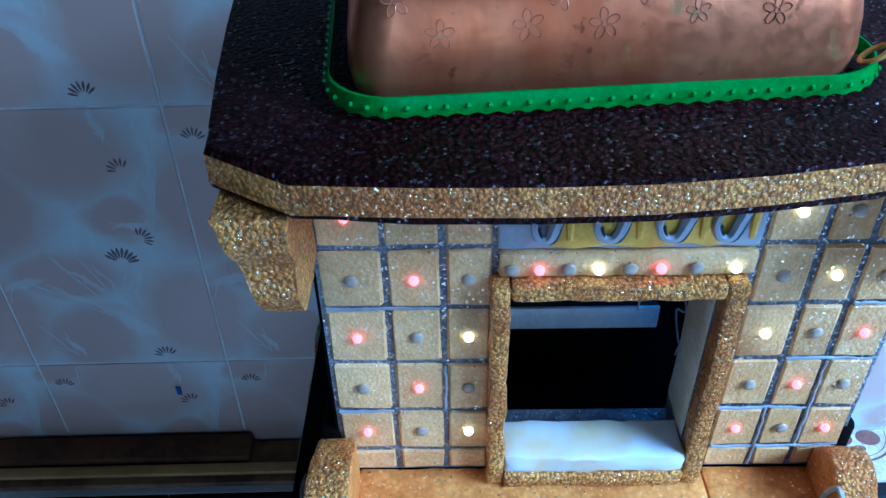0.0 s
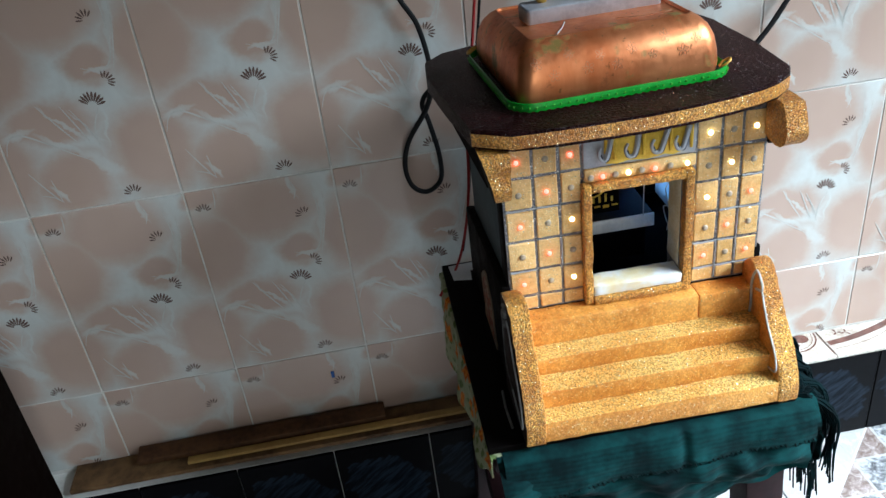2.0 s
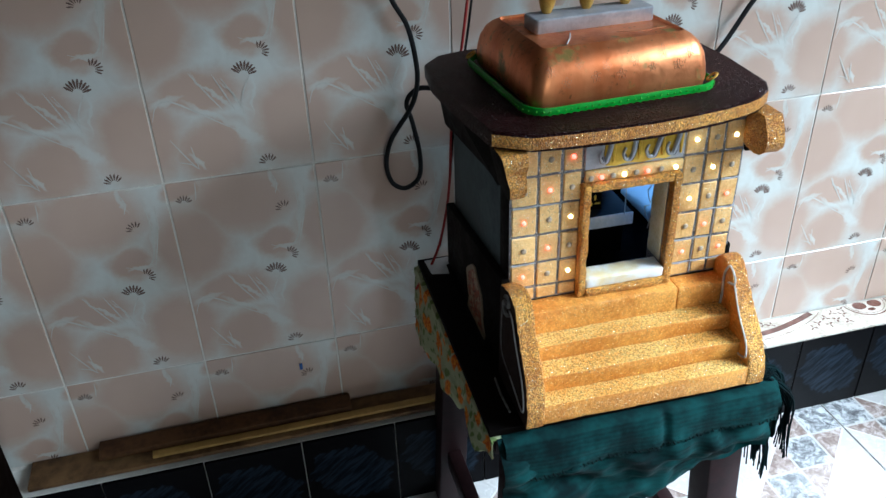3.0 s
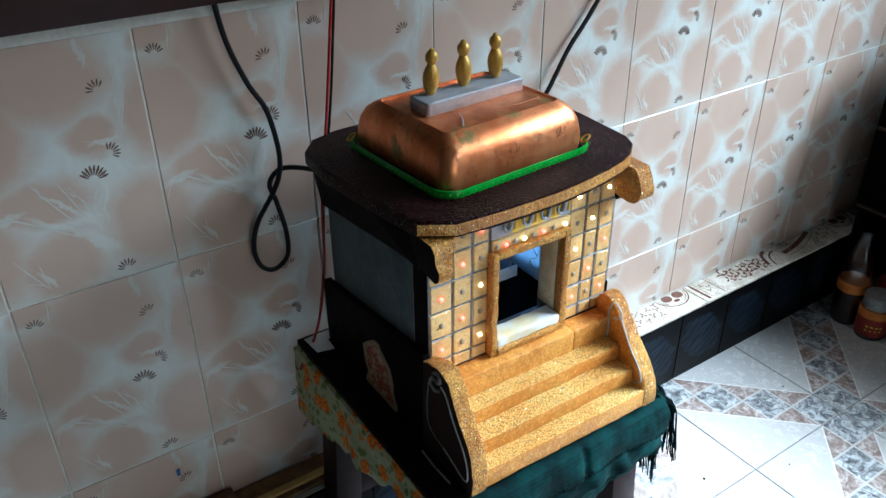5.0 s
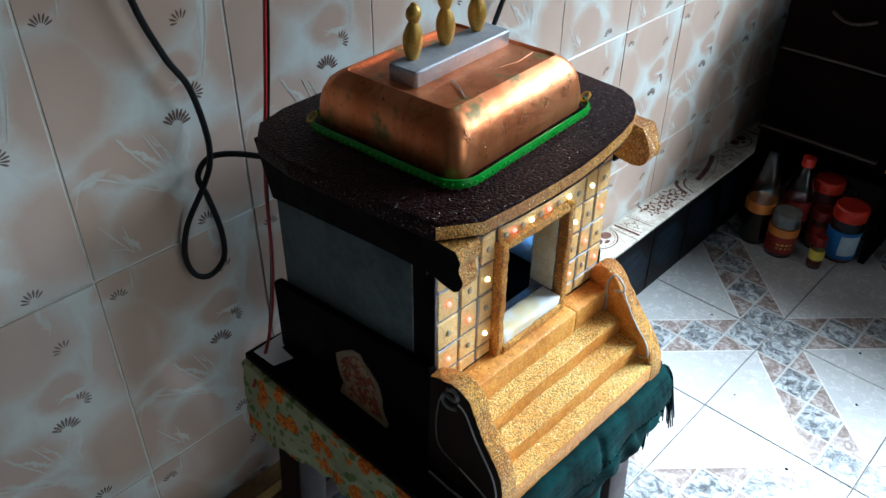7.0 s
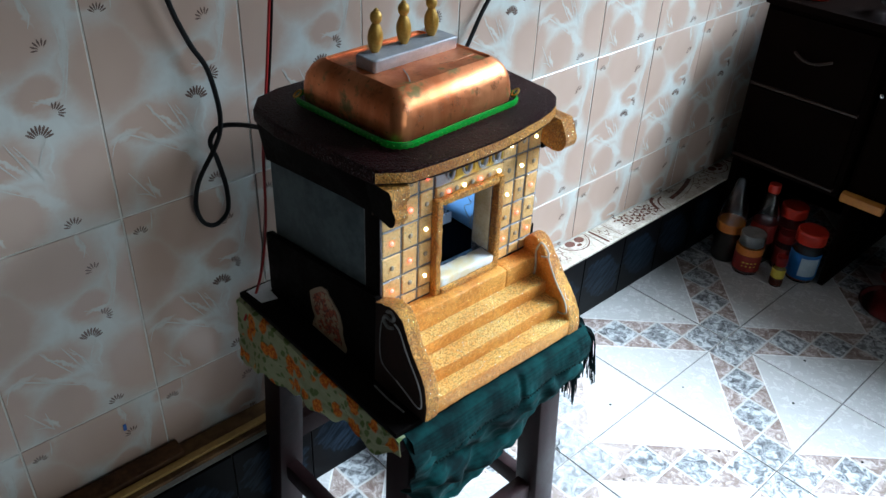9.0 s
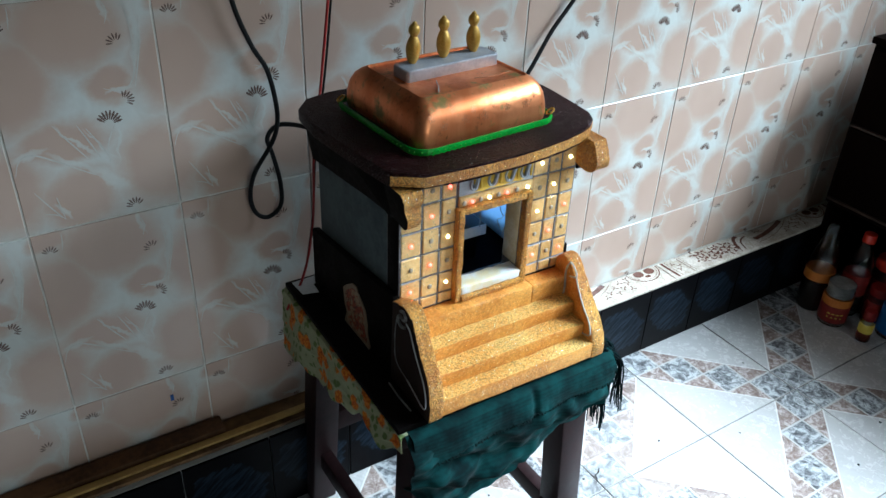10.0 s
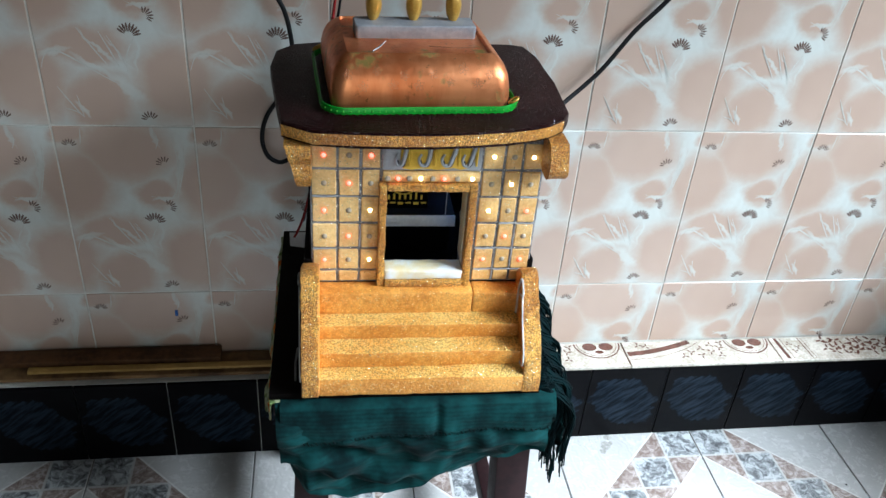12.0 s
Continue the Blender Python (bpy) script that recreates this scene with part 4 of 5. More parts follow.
for i, (x, y) in enumerate(dense):
    px_, py_ = dense[i - 1]
    run_on += math.hypot(x - px_, y - py_)
    d = Vector((x - 0.92 * x, y - 0.90 * y, 0)).normalized()
    foot = 0.0004 + 0.0014 * abs(math.sin(run_on * math.pi / 0.0075))
    rings.append([bm.verts.new((x + d.x * o, y + d.y * o, z)) for o, z in ((0.0014, foot), (0.0018, 0.0040), (0.0002, 0.0086), (-0.0010, 0.0088), (-0.0004, 0.0040), (-0.0008, foot))])
    if int(run_on / 0.0075) > len(beads):
        beads.append((x + d.x * 0.0018, y + d.y * 0.0018))
for a, b in zip(rings, rings[1:] + rings[:1]):
    for k in range(6):
        bm.faces.new((a[k], a[(k + 1) % 6], b[(k + 1) % 6], b[k]))
rim = part("rim", bm, GREEN_RIM, dome, "bright green scalloped plastic rim", 50)
bm = bmesh.new()
for x, y in beads:
    ball((x, y, 0.0050), 0.0011, 1.0, bm, 4, 6)
part("beading", bm, GREEN_BEAD, rim, "small pale green beads along the rim")["kind"] = "stuff"
for x, y in ((-0.1035, 0.0850), (0.1030, -0.0850)):
    ring = [Vector((x + 0.0050 * math.cos(a), y + 0.0036 * math.sin(a), 0.011 + 0.003 * math.cos(a))) for a in [2 * math.pi * k / 16 for k in range(16)]]
    part("ring", tube(ring, 0.0013, 6, True), GOLD_METAL, dome, "small gold ring")
part("scratch_wire", tube([Vector((-0.052, -0.056, 0.0562)), Vector((-0.042, -0.042, 0.0568)), Vector((-0.034, -0.026, 0.0572))], 0.0007, 5), WHITE_LINE, dome, "thin bright wire")
part("scratch_wire", tube([Vector((0.012, -0.040, 0.0567)), Vector((0.040, -0.046, 0.0566)), Vector((0.068, -0.042, 0.0562))], 0.0005, 5), COPPER_LIGHT, dome, "thin raised line")
silver = part("silver_block", loft([(0.0680, 0.0160, 0.004, 0.0545), (0.0690, 0.0170, 0.004, 0.0560), (0.0690, 0.0170, 0.004, 0.0690), (0.0678, 0.0158, 0.004, 0.0702)]), SILVER, dome, "silver painted block")
silver.location = (0.0025, 0.0040, 0)
for k in range(3):
    b = lathe([(0.0042, 0.0), (0.0054, 0.0016), (0.0074, 0.0065), (0.0088, 0.0125), (0.0092, 0.0180), (0.0085, 0.0235), (0.0066, 0.0288), (0.0049, 0.0322), (0.0044, 0.0336), (0.0052, 0.0350), (0.0066, 0.0374), (0.0071, 0.0405), (0.0066, 0.0438), (0.0048, 0.0466), (0.0030, 0.0480), (0.0030, 0.0494), (0.0012, 0.0508)], 22)
    ob = part("finial", b, GOLD_METAL, silver, "turned golden finial")
    ob.location = (-0.0470 + 0.0465 * k, 0.0070, 0.0700)
    ob.rotation_euler = (radians((1.5, -2.0, 1.0)[k]), radians((2.0, 0.5, -2.5)[k]), 0)

# ---- stool ----
stool = thing("wooden_stool", pose(0.302, -0.235, 0.0), "worn dark brown painted wooden stool on the tiled floor", "stool")
part("seat", box(-0.176, 0.156, -0.186, 0.186, 0.4315, 0.4525, 0.003), WOOD_STOOL, stool, "dark brown seat board")


def leg(x, y, sx, sy):
    b = box(-0.0225, 0.0225, -0.0225, 0.0225, 0.0, 0.431, 0.003)
    for v in b.verts:
        k = 1 - v.co.z / 0.431
        v.co.x += x + sx * 0.020 * k
        v.co.y += y + sy * 0.014 * k
    return part("leg", b, WOOD_STOOL, stool)


for sx in (-1, 1):
    for sy in (-1, 1):
        leg(sx * 0.127, sy * 0.148, sx, sy)
for name, b in (("rung", (-0.114, 0.114, -0.171, -0.145, 0.105, 0.142)), ("rung", (-0.114, 0.114, 0.148, 0.168, 0.150, 0.192)),
                ("rung", (-0.152, -0.130, -0.140, 0.140, 0.085, 0.120)), ("rung", (0.130, 0.152, -0.140, 0.140, 0.085, 0.120)),
                ("apron", (-0.105, 0.105, -0.160, -0.140, 0.382, 0.4312)), ("apron", (-0.105, 0.105, 0.140, 0.160, 0.382, 0.4312)),
                ("apron", (-0.139, -0.119, -0.126, 0.126, 0.382, 0.4312)), ("apron", (0.119, 0.139, -0.126, 0.126, 0.382, 0.4312))):
    part(name, box(*b, 0.002), WOOD_STOOL, stool)


# ---- cloths on the stool ----
def sheet(fn, nu, nv, thick=0.0015):
    """A draped sheet from fn(u, v), given thickness."""
    b = bmesh.new()
    grid = [[b.verts.new(fn(i / nu, j / nv)) for j in range(nv + 1)] for i in range(nu + 1)]
    for i in range(nu):
        for j in range(nv):
            b.faces.new((grid[i][j], grid[i + 1][j], grid[i + 1][j + 1], grid[i][j + 1]))
    bmesh.ops.recalc_face_normals(b, faces=b.faces)
    bmesh.ops.solidify(b, geom=b.faces[:], thickness=thick)
    return b


def wob(x, y, z, s):
    return noise.noise(Vector((x * s, y * s, z * s)))


def floral_fn(u, v):
    y = -0.048 - 0.372 * u
    low = 0.119 - 0.094 * u + 0.006 * math.sin(u * 23) + 0.004 * math.sin(u * 51)
    if v < 0.25:
        return Vector((0.215 - 0.087 * v / 0.25, y, 0.4452 - 0.0006 * v))
    k = (v - 0.25) / 0.75
    fold = 0.006 * math.sin(u * 19 + 1.0) * k + 0.004 * wob(u, k, 0, 9)
    return Vector((0.1255 - 0.006 * k + fold * 0.8, y + 0.010 * k * (0.5 - u), 0.4445 - low * k))


ON_STOOL = pose(-0.003, 0, 0.010)
solid("floral_cloth", sheet(floral_fn, 60, 22), FLORAL, "cream floral cloth with orange flowers hanging over the stool's side", "cloth", m=ON_STOOL)


LOW = ((0.0, 0.105), (0.06, 0.125), (0.10, 0.148), (0.25, 0.155), (0.45, 0.160), (0.65, 0.140), (0.85, 0.110), (1.0, 0.090))


def hem(u):
    for (a, za), (b, zb) in zip(LOW, LOW[1:]):
        if u <= b:
            k = (u - a) / (b - a)
            return za + (zb - za) * k * k * (3 - 2 * k)
    return LOW[-1][1]


def crumple(x, z):
    return 0.0130 * wob(x * 1.6, z * 2.6, 3, 15) + 0.0075 * wob(x, z * 1.8, 9, 40) + 0.0060 * math.sin(z * 95 + x * 16 + 2.5 * wob(x, z, 5, 9))


def green_front(u, v):
    x = 0.128 + 0.342 * u
    if v < 0.12:
        return Vector((x, -0.380 - 0.0440 * v / 0.12, 0.4445))
    k = (v - 0.12) / 0.88
    z = 0.4440 - hem(u) * k
    bulge = 0.014 * math.sin(math.pi * min(1, k * 1.05)) + 0.006 * math.sin(x * 44 + 3 * wob(x, z, 1, 12)) * k + 0.005 * math.sin(x * 23 + z * 30) * k
    tuck = -0.016 * max(0, k - 0.75) * 4 * (0.3 + 0.7 * abs(math.sin(x * 21)))
    return Vector((x + 0.010 * k * (0.5 - u), -0.4250 - bulge - tuck * 0.4 + crumple(x, z) * min(1, k * 3), z))


def green_flap(u, v):
    x = 0.134 + 0.330 * u
    low = 0.050 - 0.010 * u + 0.012 * max(0, 0.25 - u) * 4 * 0.6 + 0.0012 * math.sin(u * 190) + 0.003 * wob(u * 3, 0, 2, 7)
    if v < 0.15:
        return Vector((x, -0.386 - 0.0460 * v / 0.15, 0.4452))
    k = (v - 0.15) / 0.85
    pleat = 0.0045 * math.exp(-((x - 0.322) / 0.006) ** 2) + 0.003 * math.sin(x * 52 + 0.7) * k
    return Vector((x, -0.4330 - 0.0085 * math.sin(1.9 * k) + pleat + 0.0022 * wob(x, k, 6, 16), 0.4448 - low * k))


def green_side(u, v):
    y = -0.412 + 0.284 * u
    low = 0.105 - 0.030 * u + 0.008 * math.sin(u * 21)
    if v < 0.25:
        heap = 0.034 * min(1, u * 1.8) * (v / 0.25) ** 2
        return Vector((0.400 + 0.0695 * v / 0.25, y, 0.4434 + heap + 0.004 * wob(y * 2, v, 4, 20) * (v / 0.25)))
    k = (v - 0.25) / 0.75
    fold = 0.009 * math.sin(y * 75 + 1.5 * k) * k + 0.008 * wob(y * 3, k, 7, 8) * k
    return Vector((0.4705 + 0.016 * math.sin(k * 2.2) + fold, y, 0.4435 + 0.034 * min(1, u * 1.8) * (1 - k) - low * k))


shawl = thing("green_shawl", pose(0.0, 0, 0.010), "dark green fringed shawl draped over the stool's front", "shawl")
part("front_drape", sheet(green_front, 110, 60), SHAWL, shawl, "hanging front fold", 60)
part("hem_flap", sheet(green_flap, 150, 16), SHAWL, shawl, "short hemmed front flap", 60)
bm = bmesh.new()
for k in range(64):
    if k % 9 != 4:
        a, b = green_flap(k / 64, 0.90), green_flap(k / 64 + 0.008, 0.97)
        tube([a + Vector((0, -0.0012, 0)), (a + b) / 2 + Vector((0, -0.0020, 0)), b + Vector((0, -0.0012, 0))], 0.0008, 5, bm=bm)
part("stitching", bm, FRINGE, shawl, "row of dark hem stitches")["kind"] = "stuff"
part("side_drape", sheet(green_side, 56, 26), SHAWL, shawl, "hanging side fold", 60)
bm = bmesh.new()
rng = random.Random(9)
for clump in range(64):
    cy = -0.414 + 0.285 * rng.random() ** 1.5
    cx, cl = rng.uniform(0.457, 0.471), rng.uniform(0.055, 0.130)
    cl += 0.035 if cy < -0.395 else 0.0
    co, cs = rng.uniform(0.002, 0.028), rng.uniform(-0.024, 0.024)
    for k in range(7):
        y, x = cy + rng.uniform(-0.003, 0.003), cx + rng.uniform(-0.002, 0.002)
        ln, out, sway = cl * rng.uniform(0.85, 1.1), co + rng.uniform(-0.004, 0.004), cs + rng.uniform(-0.005, 0.005)
        top = 0.4450 + rng.uniform(0.0, 0.004) + 0.034 * max(0.0, min(1.0, (y + 0.412) / 0.284 * 1.8))
        q = [Vector((x - 0.010, y, top - 0.004)), Vector((x, y + sway * 0.2, top))]
        for i in range(1, 8):
            t = i / 7
            q.append(Vector((max(x, 0.4735) + out * math.sin(min(1, t * 1.6) * math.pi / 2) + 0.005 * math.sin(t * 6 + clump) + 0.0015 * math.sin(t * 9 + k), y + sway * t + 0.005 * math.sin(t * 7 + 2 * clump) * t, top - 0.006 - ln * t * t * 0.4 - ln * t * 0.6)))
        tube(q, 0.0017, 5, bm=bm, r_end=0.0009)
part("fringe", bm, FRINGE, shawl, "dark knotted fringe threads")["kind"] = "stuff"

solid("paper_sheet", prism([(0.139, -0.057), (0.186, -0.0545), (0.186, -0.069), (0.167, -0.076), (0.165, -0.100), (0.141, -0.094)], "z", 0.4544, 0.4550), PAPER, "small white paper sheet lying on the black base board", "paper", m=ON_STOOL)

# ---- cables ----
loop = [(0.085, -0.012, 1.02), (0.098, -0.012, 0.90), (0.119, -0.013, 0.833), (0.139, -0.014, 0.793), (0.148, -0.016, 0.740), (0.145, -0.018, 0.707), (0.135, -0.014, 0.680), (0.108, -0.012, 0.640), (0.099, -0.011, 0.603), (0.106, -0.011, 0.574),
        (0.125, -0.011, 0.563), (0.145, -0.011, 0.578), (0.147, -0.012, 0.615), (0.139, -0.011, 0.662), (0.133, -0.009, 0.690), (0.148, -0.012, 0.708), (0.169, -0.030, 0.712), (0.190, -0.080, 0.718), (0.215, -0.100, 0.722)]
solid("black_cable", tube(curve_through(loop, 8), 0.0034, 8), BLACK_RUBBER, "black power cable looped on the tiled wall", "cable")
reds = [(0.232, -0.055, 1.02), (0.214, -0.055, 0.88), (0.200, -0.056, 0.780), (0.183, -0.060, 0.684), (0.176, -0.064, 0.594), (0.168, -0.066, 0.540), (0.155, -0.068, 0.490), (0.139, -0.070, 0.456), (0.124, -0.072, 0.437), (0.118, -0.074, 0.430)]
solid("red_wire", tube(curve_through(reds, 8), 0.0020, 6), RED_WIRE, "thin red wire hanging down behind the shrine", "wire")
dark = [(p[0] + 0.004 + 0.003 * math.sin(i), p[1] + 0.004, p[2]) for i, p in enumerate(reds[:7])]
solid("black_wire", tube(curve_through(dark, 8), 0.0018, 6), BLACK_RUBBER, "thin black wire hanging beside the red wire", "wire")
right = [(0.440, -0.125, 0.640), (0.500, -0.070, 0.655), (0.552, -0.030, 0.678), (0.603, -0.016, 0.722), (0.644, -0.012, 0.780), (0.690, -0.010, 0.832), (0.760, -0.010, 0.930), (0.800, -0.010, 1.02)]
solid("black_cable", tube(curve_through(right, 8), 0.0036, 8), BLACK_RUBBER, "black cable running up the tiled wall", "cable")

# ---- planks on the ledge ----
solid("wood_plank", prism([(-0.058, LEDGE_Z + 0.0005), (-0.004, LEDGE_Z + 0.0005), (-0.004, LEDGE_Z + 0.010), (-0.058, LEDGE_Z + 0.008)], "x", -0.479, 0.235, 0.001), PLANK_LIGHT, "weathered light wooden strip lying on the ledge", "plank")
solid("wood_plank", prism([(-0.034, LEDGE_Z + 0.0108), (-0.005, LEDGE_Z + 0.0108), (-0.005, LEDGE_Z + 0.026), (-0.034, LEDGE_Z + 0.022)], "x", -0.378, 0.010, 0.0015), PLANK_DARK, "short dark wooden plank lying on the strip", "plank")
solid("wood_plank", prism([(-0.050, LEDGE_Z + 0.0096), (-0.038, LEDGE_Z + 0.0100), (-0.038, LEDGE_Z + 0.016), (-0.050, LEDGE_Z + 0.015)], "x", -0.300, 0.230, 0.001), PLANK_YELLOW, "thin yellowish wooden slat lying on the strip", "plank")

# ---- dark cabinets ----
def cabinet(name, x, y0, y1, label, drawers):
    root = thing(name, pose(x, y1, 0.0), label, "cabinet", "dark cabinets by the end wall")
    w = y1 - y0
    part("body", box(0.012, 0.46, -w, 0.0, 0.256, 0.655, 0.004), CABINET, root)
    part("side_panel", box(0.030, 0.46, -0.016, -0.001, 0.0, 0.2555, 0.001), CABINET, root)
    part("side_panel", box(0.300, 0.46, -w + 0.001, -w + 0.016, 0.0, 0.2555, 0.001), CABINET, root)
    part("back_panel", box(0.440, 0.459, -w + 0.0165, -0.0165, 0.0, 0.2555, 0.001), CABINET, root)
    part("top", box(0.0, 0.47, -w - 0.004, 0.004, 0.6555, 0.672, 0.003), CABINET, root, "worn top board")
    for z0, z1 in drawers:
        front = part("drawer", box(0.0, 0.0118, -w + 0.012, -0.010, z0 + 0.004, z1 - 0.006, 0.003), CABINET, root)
        part("edge_strip", box(-0.002, 0.0115, -w + 0.012, -0.010, z0 - 0.003, z0 + 0.0035, 0.001), CABINET_EDGE, front, "worn lighter edge")
        if z1 > 0.6:
            arc = [Vector((-0.004 - 0.012 * math.sin(math.pi * k / 10), -w / 2 + 0.045 - 0.009 * k, z1 - 0.085 - 0.012 * math.sin(math.pi * k / 10))) for k in range(11)]
            part("handle", tube(arc, 0.0035, 6), CABINET_EDGE, front, "dark bowed handle")
    return root


cabinet("drawer_cabinet", 1.520, -0.360, -0.075, "dark brown wooden drawer cabinet against the tiled wall", ((0.275, 0.465), (0.465, 0.652)))
tall = cabinet("door_cabinet", 1.535, -0.980, -0.372, "dark brown wooden cabinet with a small metal knob", ((0.268, 0.652),))
part("knob", ball((-0.008, -0.010, 0.525), 0.006, 1.0), CHROME, tall, "small bright metal knob")
solid("wood_block", prism([(1.515, 0.262), (1.530, 0.262), (1.530, 0.288), (1.512, 0.284)], "y", -0.470, -0.372, 0.002, None), ORANGE_WOOD, "orange-yellow wooden block wedged at the cabinet's front", "block")
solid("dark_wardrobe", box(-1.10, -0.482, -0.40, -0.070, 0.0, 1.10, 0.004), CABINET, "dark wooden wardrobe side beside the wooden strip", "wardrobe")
bm = lathe([(0.030, 0.0), (0.034, 0.006), (0.034, 0.040), (0.028, 0.048), (0.018, 0.052)], 20)
solid("red_tub", bm, RED_PLASTIC, "small red plastic tub on the dark cabinet", "tub", m=pose(1.60, -0.150, 0.672))
bm = ball((0, 0, 0.045), 0.055, 0.8, rings=10, sides=18)
for v in bm.verts:
    v.co += 0.020 * noise.noise_vector(v.co * 28)
    v.co.z = max(v.co.z, 0.001)
solid("clear_bag", bm, CLEAR, "crumpled clear plastic bag on the dark cabinet", "bag", m=pose(1.62, -0.330, 0.673))


# ---- jars and bottles on the floor ----
def hollow(outer, sides, wall=0.0012):
    """A thin-walled vessel: the outer profile, its lip and the inner profile down to the floor."""
    inner = [(max(q - wall, 0.002), z if k else z + 2 * wall) for k, (q, z) in enumerate(outer)]
    return lathe(outer + inner[::-1], sides)


def jar(name, x, y, r, h, lid, label_mat, fill, label, lid_h=0.030, neck=0.9, label_span=(0.2, 0.75), shell=CLEAR):
    root = thing(name, pose(x, y, 0.0005), label, "jar", "jars and bottles by the cabinet")
    part("shell", hollow([(r * 0.92, 0.0), (r, 0.006), (r, h * 0.80), (r * neck, h * 0.93), (r * neck, h)], 28), shell, root, "clear plastic wall")
    if fill is not None:
        part("filling", lathe([(r * 0.88, 0.003), (r * 0.94, 0.008), (r * 0.94, h * 0.72)], 24), fill, root, "dark filling")
    if label_mat is not None:
        part("label", lathe([(r * 1.006, h * label_span[0]), (r * 1.008, h * label_span[0] + 0.001), (r * 1.008, h * label_span[1] - 0.001), (r * 1.006, h * label_span[1])], 28), label_mat, root, "printed label")
    if lid is not None:
        part("lid", lathe([(r * neck * 1.10, h * 0.95), (r * neck * 1.12, h * 0.97), (r * neck * 1.12, h * 0.95 + lid_h), (r * neck * 1.02, h * 0.95 + lid_h + 0.004)], 28), lid, root, "screw lid")
    return root


def bottle(name, x, y, r, h, cap, label_mat, fill, label, label_span):
    root = thing(name, pose(x, y, 0.0005), label, "bottle", "jars and bottles by the cabinet")
    part("shell", hollow([(r * 0.85, 0.0), (r, 0.010), (r * 0.97, h * 0.30), (r * 1.0, h * 0.55), (r * 0.93, h * 0.63), (r * 0.74, h * 0.72), (r * 0.44, h * 0.85), (r * 0.40, h * 0.87), (r * 0.46, h * 0.875), (r * 0.40, h * 0.885), (r * 0.37, h * 0.95)], 26), CLEAR, root, "clear plastic wall")
    if fill is not None:
        part("filling", lathe([(r * 0.82, 0.004), (r * 0.94, 0.012), (r * 0.92, h * 0.30), (r * 0.94, h * 0.42)], 24), fill, root, "dark filling")
    part("label", lathe([(r * 1.012, h * label_span[0]), (r * 1.014, h * label_span[0] + 0.001), (r * 1.014, h * label_span[1] - 0.001), (r * 1.012, h * label_span[1])], 26), label_mat, root, "printed label")
    if cap is not None:
        part("cap", lathe([(r * 0.46, h * 0.90), (r * 0.48, h * 0.91), (r * 0.46, h * 0.995), (r * 0.38, h)], 20), cap, root, "screw cap")
    return root


front_jar = jar("plastic_jar", 1.478, -0.216, 0.034, 0.112, None, BROWN_LABEL, None, "clear plastic jar with maroon and orange label on the floor", label_span=(0.10, 0.50), neck=0.93)
part("label_band", lathe([(0.0345, 0.057), (0.0347, 0.058), (0.0347, 0.077), (0.0345, 0.078)], 28), ORANGE_LABEL, front_jar, "orange label band")
part("pale_top", lathe([(0.0295, 0.080), (0.0312, 0.082), (0.0312, 0.1095), (0.0300, 0.1118)], 28), GREY_TOP, front_jar, "dull grey upper part")
bm = bmesh.new()
for k in range(4):
    for z, w in ((0.036, 0.9), (0.026, 0.6)):
        a0, a1 = radians(186 + k * 17), radians(186 + k * 17 + 12 * w)
        bm.faces.new([bm.verts.new((0.0349 * math.cos(a), 0.0349 * math.sin(a), q)) for a, q in ((a0, z), (a1, z), (a1, z + 0.0035), (a0, z + 0.0035))])
part("printed_bars", bm, YELLOW_LABEL, front_jar, "small yellow printed bars")
bottle("plastic_bottle", 1.548, -0.206, 0.032, 0.225, RED_PLASTIC, BROWN_LABEL, None, "clear plastic bottle with a red cap among the jars", (0.28, 0.52))
bottle("plastic_bottle", 1.488, -0.146, 0.035, 0.245, None, ORANGE_LABEL, DARK_DRINK, "clear plastic bottle with orange label and dark syrup", (0.36, 0.46))
jar("plastic_jar", 1.606, -0.250, 0.034, 0.140, RED_PLASTIC, BROWN_LABEL, SPICE, "plastic jar with red lid and dark red spice", lid_h=0.024)
jar("plastic_jar", 1.562, -0.268, 0.024, 0.085, DARK_RED, BROWN_LABEL, SPICE, "small dark red plastic jar between the larger jars", lid_h=0.018)
blue = jar("plastic_jar", 1.560, -0.326, 0.037, 0.115, RED_PLASTIC, BLUE_LABEL, SPICE, "plastic jar with a red lid and a blue label", lid_h=0.028, label_span=(0.10, 0.72))
bm = bmesh.new()
for k in range(6):
    a0, a1 = radians(190 + k * 12), radians(202 + k * 12)
    q = [(0.0378 * math.cos(a), 0.0378 * math.sin(a), z) for a, z in ((a0, 0.022), (a1, 0.022), (a1, 0.074), (a0, 0.074))]
    bm.faces.new([bm.verts.new(p) for p in q])
part("label_panel", bm, PALE_LABEL, blue, "pale label panel")
small = jar("small_bottle", 1.478, -0.303, 0.017, 0.062, DARK_RED, YELLOW_LABEL, SPICE, "small red bottle with a yellow label on the floor", lid_h=0.020, neck=0.75, label_span=(0.40, 0.80))
bm = ball((0, 0, 0.045), 0.060, 0.72, rings=14, sides=24)
for v in bm.verts:
    v.co += 0.026 * noise.noise_vector(v.co * 20) + 0.008 * noise.noise_vector(v.co * 60)
    v.co.z = max(v.co.z, 0.001)
solid("red_packet", bm, DARK_RED, "crumpled shiny red plastic packet on the floor", "packet", m=pose(1.690, -0.535, 0.0))
solid("metal_dish", lathe([(0.05, 0.0), (0.085, 0.004), (0.092, 0.014), (0.089, 0.014), (0.082, 0.006), (0.05, 0.003)], 30), CHROME, "flat metal dish on the floor by the packet", "dish", m=pose(1.605, -0.560, 0.0005))

# crumbs and marks on the floor
rng = random.Random(21)
bm = bmesh.new()
